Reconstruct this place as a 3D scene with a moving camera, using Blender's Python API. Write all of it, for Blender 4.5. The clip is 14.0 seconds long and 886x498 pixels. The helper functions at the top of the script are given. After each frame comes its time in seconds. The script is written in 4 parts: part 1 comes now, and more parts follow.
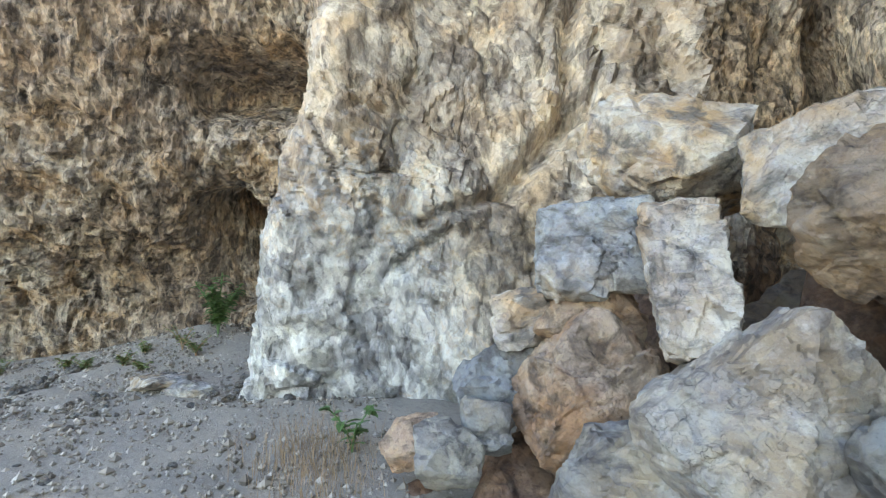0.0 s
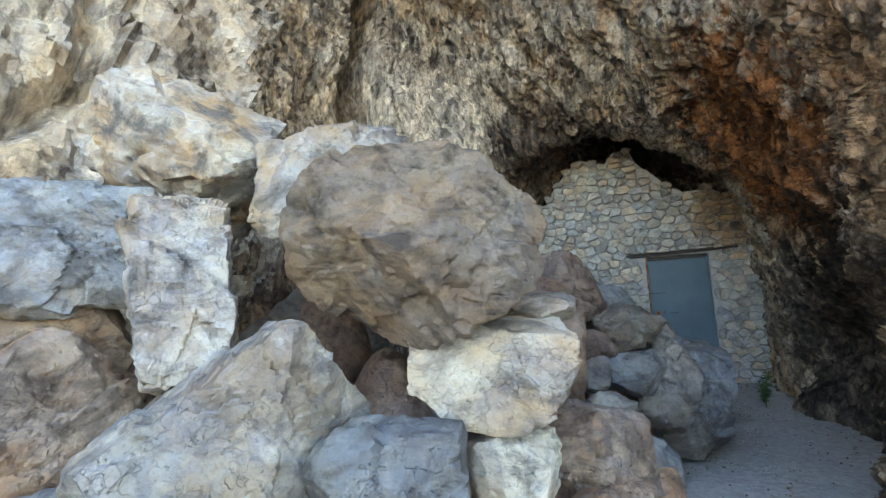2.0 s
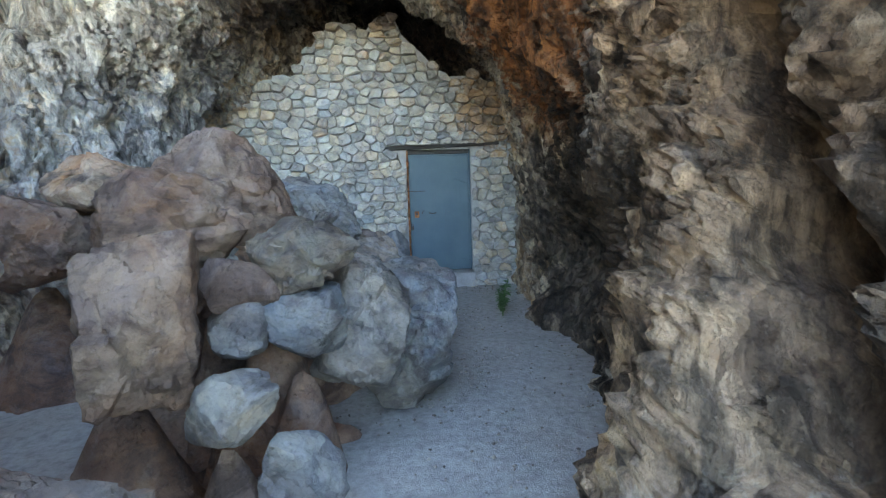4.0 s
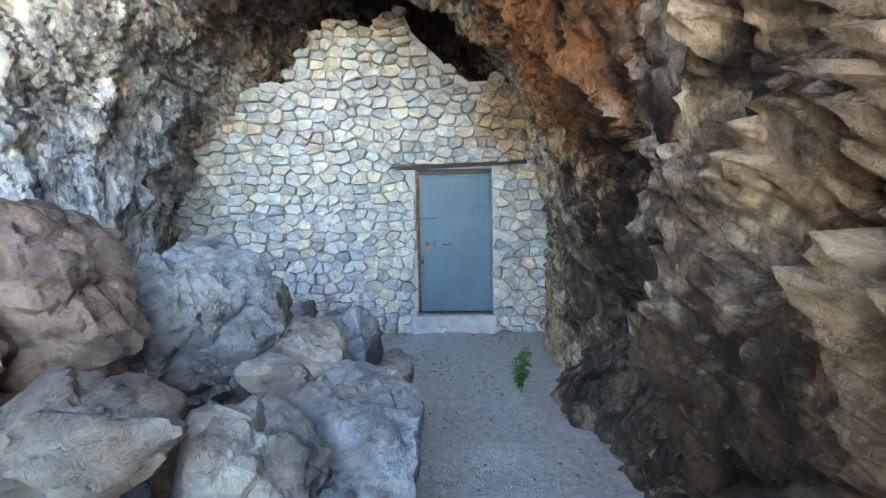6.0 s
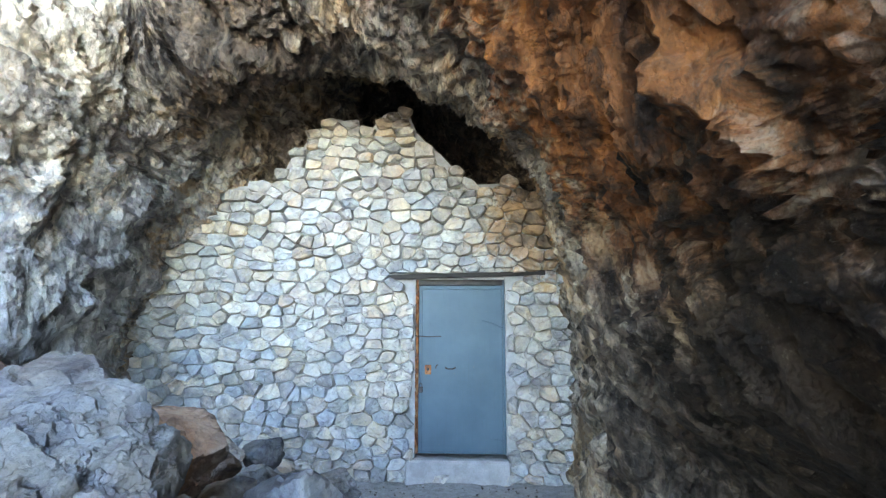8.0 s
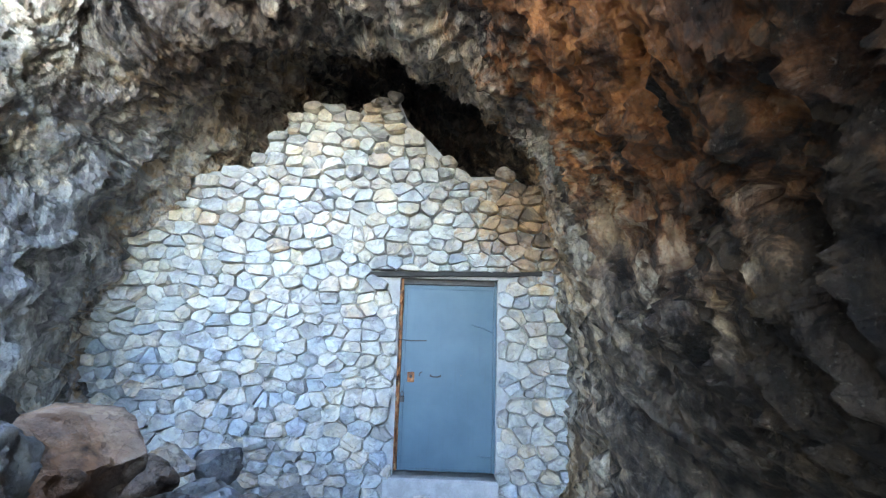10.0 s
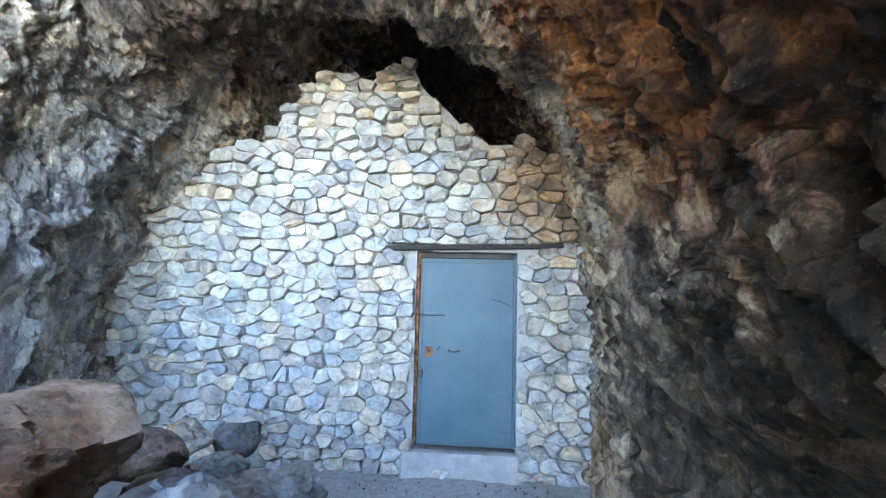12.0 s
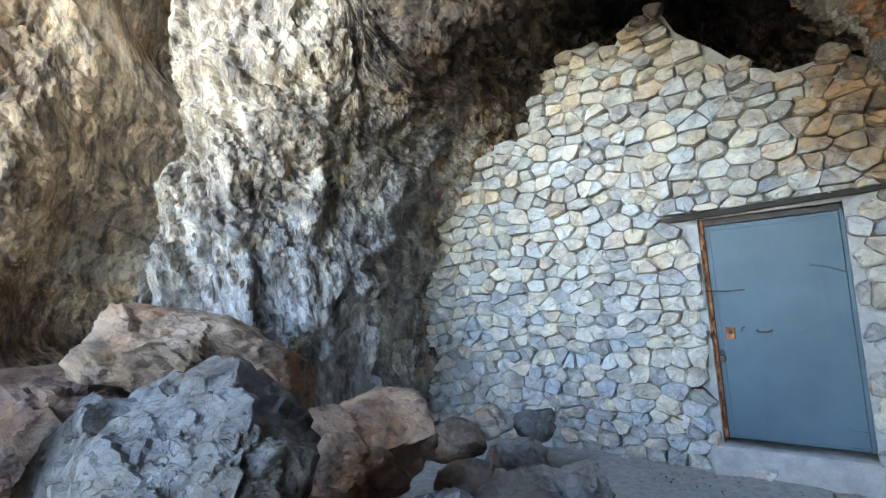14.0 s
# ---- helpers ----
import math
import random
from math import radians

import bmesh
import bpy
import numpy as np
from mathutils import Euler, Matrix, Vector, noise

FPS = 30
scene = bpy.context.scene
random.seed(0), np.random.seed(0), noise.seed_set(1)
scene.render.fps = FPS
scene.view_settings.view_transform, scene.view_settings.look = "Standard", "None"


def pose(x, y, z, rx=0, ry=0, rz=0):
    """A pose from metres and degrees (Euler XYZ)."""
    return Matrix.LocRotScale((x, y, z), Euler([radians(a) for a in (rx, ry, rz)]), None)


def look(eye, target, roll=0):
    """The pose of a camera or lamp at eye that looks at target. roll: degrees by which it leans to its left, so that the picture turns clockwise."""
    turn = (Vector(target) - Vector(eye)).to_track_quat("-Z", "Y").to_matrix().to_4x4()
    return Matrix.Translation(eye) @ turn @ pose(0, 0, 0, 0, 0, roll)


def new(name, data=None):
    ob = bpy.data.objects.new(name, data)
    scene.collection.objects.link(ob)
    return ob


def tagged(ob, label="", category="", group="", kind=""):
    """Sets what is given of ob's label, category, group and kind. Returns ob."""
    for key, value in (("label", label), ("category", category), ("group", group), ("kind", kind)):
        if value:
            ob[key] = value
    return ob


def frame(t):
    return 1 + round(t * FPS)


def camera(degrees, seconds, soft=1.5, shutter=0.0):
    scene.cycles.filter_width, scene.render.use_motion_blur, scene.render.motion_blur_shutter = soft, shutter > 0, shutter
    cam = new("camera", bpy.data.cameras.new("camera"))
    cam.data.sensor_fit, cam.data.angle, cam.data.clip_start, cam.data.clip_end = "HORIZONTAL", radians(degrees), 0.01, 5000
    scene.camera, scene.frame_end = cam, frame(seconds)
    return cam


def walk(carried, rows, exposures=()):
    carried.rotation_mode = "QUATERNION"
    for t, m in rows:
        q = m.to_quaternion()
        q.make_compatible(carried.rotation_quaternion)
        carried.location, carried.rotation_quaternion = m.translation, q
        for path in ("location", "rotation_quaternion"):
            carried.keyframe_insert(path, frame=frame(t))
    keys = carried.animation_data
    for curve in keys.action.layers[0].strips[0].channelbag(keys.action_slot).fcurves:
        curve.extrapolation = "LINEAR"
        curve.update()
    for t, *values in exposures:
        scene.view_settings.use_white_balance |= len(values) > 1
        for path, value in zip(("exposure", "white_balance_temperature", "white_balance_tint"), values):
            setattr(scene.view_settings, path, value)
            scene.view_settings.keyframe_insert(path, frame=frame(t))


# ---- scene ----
# ---- camera and its walk ----
cam = camera(84.0, 14.0, soft=1.2)
PATH = [
    (0, (-0.384, -9.657, 1.132), (-2.225, -8.915, 1.377), -1.8),
    (0.5, (-0.435, -9.438, 1.142), (-2.160, -8.485, 1.484), -1.2),
    (1, (-0.450, -9.315, 1.150), (-1.930, -8.021, 1.518), -2.5),
    (1.5, (-0.619, -9.190, 1.114), (-1.589, -7.471, 1.435), -2.9),
    (2, (-0.495, -9.127, 1.095), (-1.154, -7.256, 1.351), -2.9),
    (2.5, (-0.295, -8.931, 1.046), (-0.514, -6.947, 1.170), -2.3),
    (3, (-0.199, -8.454, 1.049), (-0.089, -6.458, 0.987), -1.9),
    (5.5, (0.505, -6.588, 1.500), (0.550, -4.607, 1.235), -1.7),
    (6, (0.519, -6.308, 1.530), (0.452, -4.321, 1.314), -1.2),
    (6.5, (0.459, -6.092, 1.525), (0.372, -4.097, 1.423), -0.8),
    (7, (0.513, -5.739, 1.536), (0.431, -3.741, 1.512), -0.6),
    (7.5, (0.519, -5.554, 1.520), (0.362, -3.572, 1.733), -2.2),
    (8, (0.489, -5.403, 1.481), (0.409, -3.422, 1.744), 0.1),
    (10.5, (0.574, -4.869, 1.353), (0.497, -2.898, 1.680), 2.3),
    (11, (0.604, -4.840, 1.360), (0.475, -2.869, 1.675), 2.6),
    (11.5, (0.590, -4.843, 1.343), (0.507, -2.865, 1.627), 3.6),
    (12, (0.657, -4.777, 1.368), (0.478, -2.796, 1.582), 1.5),
    (12.5, (0.699, -4.723, 1.378), (0.433, -2.750, 1.568), 1.4),
    (13, (0.827, -4.688, 1.401), (0.292, -2.769, 1.580), -1.4),
    (13.5, (0.809, -4.696, 1.447), (0.037, -2.862, 1.647), -4.5),
    (14, (0.882, -4.670, 1.549), (-0.361, -3.108, 1.673), -5.2),
]
walk(cam, [(t, look(eye, target, roll)) for t, eye, target, roll in PATH],
     exposures=[(0.0, 3.35, 8000, 11), (1.0, 3.3, 7700, 10), (2.5, 3.7, 7200, 8), (3.2, 3.9, 6900, 7), (5.5, 4.85, 7000, 8), (8.0, 5.2, 7000, 10), (10.5, 5.35, 6450, 11), (12.5, 5.35, 6500, 10), (13.5, 5.2, 7000, 11), (14.0, 4.9, 7200, 11)])

# ---- world, sun ----
SUN_EL, SUN_AZ = 52.0, -40.0
world = bpy.data.worlds.new("world")
scene.world = world
world.use_nodes = True
wn = world.node_tree
sky = wn.nodes.new("ShaderNodeTexSky")
sky.sky_type = 'NISHITA'
sky.sun_disc = False
sky.sun_elevation = radians(SUN_EL)
sky.sun_rotation = radians(SUN_AZ)
wn.links.new(sky.outputs[0], wn.nodes["Background"].inputs[0])
wn.nodes["Background"].inputs[1].default_value = 0.15
# the sun stands behind the cliff and lights the open slope in front of it
sun_data = bpy.data.lights.new("sun", 'SUN')
sun_data.energy = 5.0
sun_data.angle = radians(0.6)
sun_data.color = (1.0, 0.93, 0.82)
sun = new("sun", sun_data)
SUN_DIR = Vector((math.sin(radians(SUN_AZ)) * math.cos(radians(SUN_EL)), math.cos(radians(SUN_AZ)) * math.cos(radians(SUN_EL)), math.sin(radians(SUN_EL))))
sun.matrix_world = Matrix.Translation((6, 12, 30)) @ SUN_DIR.to_track_quat("Z", "Y").to_matrix().to_4x4()


# ---- materials ----
def material(name):
    m = bpy.data.materials.new(name)
    m.use_nodes = True
    nt = m.node_tree
    return m, nt, nt.nodes["Principled BSDF"]


def node(nt, kind, **sets):
    n = nt.nodes.new(kind)
    for key, value in sets.items():
        n.inputs[key.replace("_", " ")].default_value = value
    return n


def coords(nt, scale=(1, 1, 1), rot=(0, 0, 0), world_space=False):
    c = nt.nodes.new("ShaderNodeNewGeometry" if world_space else "ShaderNodeTexCoord")
    mp = nt.nodes.new("ShaderNodeMapping")
    mp.inputs["Scale"].default_value = scale
    mp.inputs["Rotation"].default_value = [radians(a) for a in rot]
    nt.links.new(c.outputs["Position" if world_space else "Object"], mp.inputs[0])
    return mp.outputs[0]


def noise_tex(nt, vec, scale, detail=6.0, rough=0.6, distort=0.0):
    n = node(nt, "ShaderNodeTexNoise", Scale=scale, Detail=detail, Roughness=rough, Distortion=distort)
    nt.links.new(vec, n.inputs["Vector"])
    return n.outputs[0]


def ramp(nt, fac, *stops):
    r = nt.nodes.new("ShaderNodeValToRGB")
    els = r.color_ramp.elements
    while len(els) < len(stops):
        els.new(0.5)
    for el, (pos, col) in zip(els, stops):
        el.position = pos
        el.color = (*col, 1) if len(col) == 3 else col
    nt.links.new(fac, r.inputs[0])
    return r.outputs[0]


def mix(nt, fac, a, b, mode='MIX'):
    m = nt.nodes.new("ShaderNodeMix")
    m.data_type = 'RGBA'
    m.blend_type = mode
    for sock, val in ((m.inputs[0], fac), (m.inputs[6], a), (m.inputs[7], b)):
        if isinstance(val, (int, float)):
            sock.default_value = val
        elif isinstance(val, tuple):
            sock.default_value = (*val, 1)
        else:
            nt.links.new(val, sock)
    return m.outputs[2]


def math_n(nt, op, a, b=0.0):
    m = nt.nodes.new("ShaderNodeMath")
    m.operation = op
    for sock, val in zip(m.inputs, (a, b)):
        if isinstance(val, (int, float)):
            sock.default_value = val
        else:
            nt.links.new(val, sock)
    return m.outputs[0]


def bump(nt, bsdf, height, strength, distance, below=None):
    b = node(nt, "ShaderNodeBump", Strength=strength, Distance=distance)
    nt.links.new(height, b.inputs["Height"])
    if below is not None:
        nt.links.new(below, b.inputs["Normal"])
    nt.links.new(b.outputs[0], bsdf.inputs["Normal"])
    return b.outputs[0]


W = (1, 1, 1)
K = (0, 0, 0)


def vec_n(nt, op, a, b=None, c=None):
    m = nt.nodes.new("ShaderNodeVectorMath")
    m.operation = op
    for sock, val in zip(m.inputs, (a, b, c)):
        if val is None:
            continue
        if isinstance(val, tuple):
            sock.default_value = val
        else:
            nt.links.new(val, sock)
    return m.outputs["Value"] if op == 'DOT_PRODUCT' else m.outputs["Vector"]


def warped(nt, vec, scale, amount, detail=4.0):
    swirl = node(nt, "ShaderNodeTexNoise", Scale=scale, Detail=detail, Roughness=0.6)
    nt.links.new(vec, swirl.inputs["Vector"])
    off = vec_n(nt, 'SUBTRACT', swirl.outputs[1], (0.5, 0.5, 0.5))
    return vec_n(nt, 'MULTIPLY_ADD', off, (amount, amount, amount), vec)


def broken_faces(nt, vec, size, wobble=0.35):
    """Height of broken rock: every cell a plane of its own tilt, with a step at its edge; and the cell's random value."""
    w = warped(nt, vec, size * 1.7, wobble / size)
    cells = node(nt, "ShaderNodeTexVoronoi", Scale=size)
    nt.links.new(w, cells.inputs["Vector"])
    tilt = vec_n(nt, 'SUBTRACT', cells.outputs["Color"], (0.5, 0.5, 0.5))
    lever = vec_n(nt, 'SUBTRACT', w, cells.outputs["Position"])
    h = math_n(nt, 'MULTIPLY', vec_n(nt, 'DOT_PRODUCT', lever, tilt), size * 1.6)
    value = nt.nodes.new("ShaderNodeSeparateColor")
    nt.links.new(cells.outputs["Color"], value.inputs[0])
    h = math_n(nt, 'ADD', h, math_n(nt, 'MULTIPLY', value.outputs[0], 0.55))
    return h, value.outputs[1]


def rock_material(name, light, tan, dark, streak=(1, 1, 1), rot=(0, 0, 0), stain=0.5, world_space=False, grain=1.0, per_object=False, stains_and_shade=(), cracks=0.07, chips=0.35, sizes=(3.2, 9.0, 26.0), contrast=1.0):
    """Limestone: pale body, tan patches, dark weathering streaks, broken faces and fine grain."""
    m, nt, bsdf = material(name)
    v = coords(nt, world_space=world_space)
    if per_object:
        info = nt.nodes.new("ShaderNodeObjectInfo")
        shift = nt.nodes.new("ShaderNodeVectorMath")
        shift.operation = 'SCALE'
        nt.links.new(info.outputs["Random"], shift.inputs["Scale"])
        shift.inputs[0].default_value = (37, 11, 23)
        v = vec_n(nt, 'ADD', v, shift.outputs[0])
    vs = coords(nt, streak, rot, world_space=world_space)
    if per_object:
        vs = vec_n(nt, 'ADD', vs, shift.outputs[0])
    big = noise_tex(nt, v, 1.7, 5, 0.6, 0.4)
    mid = noise_tex(nt, v, 6.0, 8, 0.68, 0.6)
    speck = noise_tex(nt, v, 22.0, 8, 0.75, 0.5)
    fine = noise_tex(nt, v, 70.0, 6, 0.75)
    stre = noise_tex(nt, vs, 3.0, 8, 0.65, 0.5)
    pale = tuple(min(0.8, c * 1.5) for c in light)
    speck_and_shade = tuple(c * 0.4 for c in dark)
    col = mix(nt, ramp(nt, big, (0.42, K), (0.62, W)), light, tan)
    if per_object:
        tone = ramp(nt, info.outputs["Random"], (0.0, (0.62, 0.68, 0.76)), (0.35, (0.98, 0.98, 0.96)), (0.6, (1.2, 1.12, 0.98)), (0.8, (0.85, 0.9, 0.95)), (1.0, (1.12, 0.95, 0.78)))
        col = mix(nt, 1.0, col, tone, 'MULTIPLY')
    col = mix(nt, math_n(nt, 'MULTIPLY', ramp(nt, mid, (0.5, K), (0.66, W)), stain), col, tan)
    col = mix(nt, math_n(nt, 'MULTIPLY', ramp(nt, stre, (0.48, K), (0.62, W)), 0.85), col, dark)
    col = mix(nt, math_n(nt, 'MULTIPLY', ramp(nt, noise_tex(nt, v, 5.0, 8, 0.7, 0.8), (0.52, K), (0.64, W)), 0.35 if per_object else 0.5), col, pale)
    for centre, radius, colour, amount in stains_and_shade:
        # mineral staining, painted shade and bounce light round a spot of the rock, with a ragged edge
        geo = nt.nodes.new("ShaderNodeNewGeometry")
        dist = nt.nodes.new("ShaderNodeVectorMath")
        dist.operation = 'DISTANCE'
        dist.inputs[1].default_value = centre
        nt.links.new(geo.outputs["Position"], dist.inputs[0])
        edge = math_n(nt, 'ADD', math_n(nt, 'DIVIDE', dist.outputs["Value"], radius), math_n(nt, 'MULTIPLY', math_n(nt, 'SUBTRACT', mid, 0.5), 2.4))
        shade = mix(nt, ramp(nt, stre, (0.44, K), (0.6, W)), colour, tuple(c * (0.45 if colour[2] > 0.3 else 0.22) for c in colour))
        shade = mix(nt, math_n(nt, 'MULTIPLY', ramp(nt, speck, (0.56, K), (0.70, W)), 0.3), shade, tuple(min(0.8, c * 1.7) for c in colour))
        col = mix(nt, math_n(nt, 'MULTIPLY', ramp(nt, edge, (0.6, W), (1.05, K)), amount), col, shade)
    # broken faces at three sizes: each has its own tilt and a slightly different tone
    vf = coords(nt, (1.5, 1.5, 0.8), rot, world_space=True) if world_space else v
    faces = [broken_faces(nt, vf, size) for size in sizes]
    for (h, value), amount in zip(faces, (0.24, 0.2, 0.12)):
        # loose blocks are of one bed and vary less from face to face
        amount *= 0.45 if per_object else 1.0
        lo, hi = 1 - amount * contrast, 1 + amount * contrast * 0.9
        col = mix(nt, 1.0, col, ramp(nt, value, (0.15, (lo, lo, lo * 1.02)), (0.85, (hi, hi, hi * 0.97))), 'MULTIPLY')
    # crack lines: the shadow inside thin fissures is put into the colour
    vor = node(nt, "ShaderNodeTexVoronoi", Scale=5.5)
    vor.feature = 'DISTANCE_TO_EDGE'
    nt.links.new(warped(nt, v, 4.0, 1.0), vor.inputs["Vector"])
    crack = ramp(nt, vor.outputs["Distance"], (0.0, W), (0.025, K))
    crack = math_n(nt, 'MULTIPLY', crack, ramp(nt, noise_tex(nt, v, 2.3, 3), (0.48, K), (0.56, W)))
    col = mix(nt, math_n(nt, 'MULTIPLY', crack, cracks), col, speck_and_shade)
    col = mix(nt, math_n(nt, 'MULTIPLY', ramp(nt, speck, (0.30, W), (0.42, K)), 0.5 * contrast), col, dark)
    col = mix(nt, math_n(nt, 'MULTIPLY', ramp(nt, fine, (0.32, W), (0.44, K)), 0.45 * contrast), col, speck_and_shade)
    col = mix(nt, math_n(nt, 'MULTIPLY', ramp(nt, fine, (0.58, K), (0.70, W)), 0.25 * contrast), col, pale)
    nt.links.new(col, bsdf.inputs["Base Color"])
    bsdf.inputs["Roughness"].default_value = 0.85
    bsdf.inputs["Specular IOR Level"].default_value = 0.3
    h1 = math_n(nt, 'ADD', math_n(nt, 'MULTIPLY', mid, 1.0), math_n(nt, 'MULTIPLY', stre, 0.6))
    h1 = math_n(nt, 'SUBTRACT', h1, math_n(nt, 'MULTIPLY', crack, 0.5 if cracks else 0.0))
    b1 = bump(nt, bsdf, h1, 1.0, 0.035 * grain)
    for (h, value), size in zip(faces, sizes):
        b1 = bump(nt, bsdf, h, 1.0, chips * 0.8 / size, b1)
    b1 = bump(nt, bsdf, speck, 1.0, 0.012 * grain, b1)
    bump(nt, bsdf, fine, 0.9, 0.008 * grain, b1)
    return m


ROCK_CLIFF = rock_material("cliff_limestone", (0.38, 0.33, 0.27), (0.36, 0.24, 0.14), (0.06, 0.048, 0.038), (2.4, 2.4, 0.8), (25, 20, 0), 0.5, True, 0.9, cracks=0.0, chips=0.8, sizes=(2.2, 6.0, 17.0), stains_and_shade=(
    # lower right wall: brown rock, darkened further to stand in for its weak light
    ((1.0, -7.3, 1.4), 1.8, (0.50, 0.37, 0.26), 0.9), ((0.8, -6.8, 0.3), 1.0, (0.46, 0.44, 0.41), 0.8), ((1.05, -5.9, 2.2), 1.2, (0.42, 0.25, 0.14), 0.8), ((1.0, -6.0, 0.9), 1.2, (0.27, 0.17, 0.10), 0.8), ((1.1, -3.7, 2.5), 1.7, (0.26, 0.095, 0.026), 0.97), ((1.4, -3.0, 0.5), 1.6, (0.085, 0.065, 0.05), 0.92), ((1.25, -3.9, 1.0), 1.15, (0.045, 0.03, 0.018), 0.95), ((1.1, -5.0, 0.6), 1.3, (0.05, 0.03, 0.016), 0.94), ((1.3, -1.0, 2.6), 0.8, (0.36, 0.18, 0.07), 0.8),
    # hollow over the stone wall and low left corner: shade painted dark
    # upper left cream also carries the warm bounce light, painted in
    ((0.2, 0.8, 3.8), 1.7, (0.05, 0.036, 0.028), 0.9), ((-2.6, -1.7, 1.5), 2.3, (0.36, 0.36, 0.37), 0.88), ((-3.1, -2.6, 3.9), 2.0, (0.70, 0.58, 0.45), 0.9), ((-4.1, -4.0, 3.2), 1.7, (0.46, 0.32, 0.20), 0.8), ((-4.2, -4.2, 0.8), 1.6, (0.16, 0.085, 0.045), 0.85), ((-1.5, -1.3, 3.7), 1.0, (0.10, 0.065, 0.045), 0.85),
    ((-9.4, -11.0, 1.8), 1.8, (0.27, 0.19, 0.13), 0.7), ((-8.6, -11.5, 5.5), 2.6, (0.30, 0.22, 0.16), 0.6)))
ROCK_BULGE = rock_material("bulging_limestone", (0.54, 0.47, 0.385), (0.50, 0.37, 0.25), (0.15, 0.115, 0.09), (1.0, 1.0, 0.8), (15, 30, 0), 0.5, True, 0.9, cracks=0.3, chips=0.42, sizes=(1.3, 3.6, 11.0), contrast=0.8, stains_and_shade=(
    ((-5.7, -8.7, 0.7), 2.2, (0.55, 0.56, 0.555), 0.85), ((-4.6, -6.9, 1.4), 1.2, (0.30, 0.22, 0.15), 0.6)))
ROCK_BOULDER = rock_material("boulder_limestone", (0.43, 0.425, 0.415), (0.38, 0.27, 0.17), (0.11, 0.105, 0.10), (1.5, 1, 2.2), (20, 30, 0), 0.35, False, 0.7, True)
ROCK_WARM = rock_material("boulder_warm", (0.32, 0.25, 0.205), (0.31, 0.18, 0.11), (0.10, 0.075, 0.06), (1.5, 1, 2.2), (20, 30, 0), 0.6, False, 0.7, True)
ROCK_GREY = rock_material("boulder_grey", (0.22, 0.225, 0.23), (0.22, 0.185, 0.15), (0.08, 0.075, 0.075), (1.5, 1, 2.2), (20, 30, 0), 0.3, False, 0.6, True)
ROCK_TAN = rock_material("boulder_tan", (0.26, 0.215, 0.175), (0.27, 0.175, 0.105), (0.07, 0.055, 0.045), (1.2, 1, 2.6), (15, 10, 0), 0.5, False, 0.9, True)
# reddish rock, its colour lowered to carry the shadow within the pile
ROCK_RED = rock_material("boulder_red_brown", (0.20, 0.155, 0.135), (0.17, 0.10, 0.068), (0.075, 0.05, 0.042), (1.5, 1, 2.2), (20, 30, 0), 0.5, False, 0.7, True)
ROCK_PALE = rock_material("boulder_cream", (0.42, 0.39, 0.355), (0.42, 0.31, 0.21), (0.17, 0.15, 0.135), (1.2, 1, 2.0), (15, 40, 0), 0.3, False, 0.6, True)
# darkened grey: the shade inside the pile is put into the rock colour
ROCK_SHADED = rock_material("boulder_shaded_grey", (0.13, 0.125, 0.12), (0.13, 0.10, 0.08), (0.05, 0.045, 0.045), (1.5, 1, 2.2), (20, 30, 0), 0.3, False, 0.7, True)
STONE_WALL = rock_material("wall_stone", (0.53, 0.53, 0.52), (0.52, 0.44, 0.345), (0.24, 0.23, 0.225), (1, 1, 1), (0, 0, 0), 0.3, False, 0.35, True, cracks=0.0, chips=0.3, sizes=(7.0, 18.0, 45.0), contrast=0.6, stains_and_shade=(((1.35, 0.0, 2.5), 0.75, (0.44, 0.25, 0.11), 0.75), ((-0.3, 0.0, 3.9), 0.45, (0.42, 0.29, 0.17), 0.6)))


def ground_material():
    m, nt, bsdf = material("gravelly_earth")
    v = coords(nt, world_space=True)
    n1 = noise_tex(nt, v, 1.3, 6, 0.6)
    n2 = noise_tex(nt, v, 18, 8, 0.7)
    n3 = noise_tex(nt, v, 90, 4, 0.7)
    col = mix(nt, ramp(nt, n1, (0.35, K), (0.65, W)), (0.22, 0.20, 0.175), (0.28, 0.245, 0.20))
    col = mix(nt, math_n(nt, 'MULTIPLY', ramp(nt, n2, (0.5, K), (0.7, W)), 0.7), col, (0.12, 0.105, 0.09))
    col = mix(nt, math_n(nt, 'MULTIPLY', ramp(nt, n3, (0.56, K), (0.64, W)), 0.6), col, (0.40, 0.385, 0.36))
    # pale trodden dust on the way to the door
    geo = nt.nodes.new("ShaderNodeNewGeometry")
    dist = nt.nodes.new("ShaderNodeVectorMath")
    dist.operation = 'DISTANCE'
    dist.inputs[1].default_value = (0.4, -3.0, -0.2)
    nt.links.new(geo.outputs["Position"], dist.inputs[0])
    edge = math_n(nt, 'ADD', math_n(nt, 'DIVIDE', dist.outputs["Value"], 5.0), math_n(nt, 'SUBTRACT', n1, 0.5))
    dust = mix(nt, ramp(nt, n2, (0.4, K), (0.65, W)), (0.42, 0.41, 0.39), (0.27, 0.26, 0.245))
    col = mix(nt, math_n(nt, 'MULTIPLY', ramp(nt, edge, (0.6, W), (1.0, K)), 0.8), col, dust)
    nt.links.new(col, bsdf.inputs["Base Color"])
    bsdf.inputs["Roughness"].default_value = 0.95
    b1 = bump(nt, bsdf, n2, 0.7, 0.03)
    bump(nt, bsdf, n3, 0.6, 0.01, b1)
    return m


GROUND = ground_material()


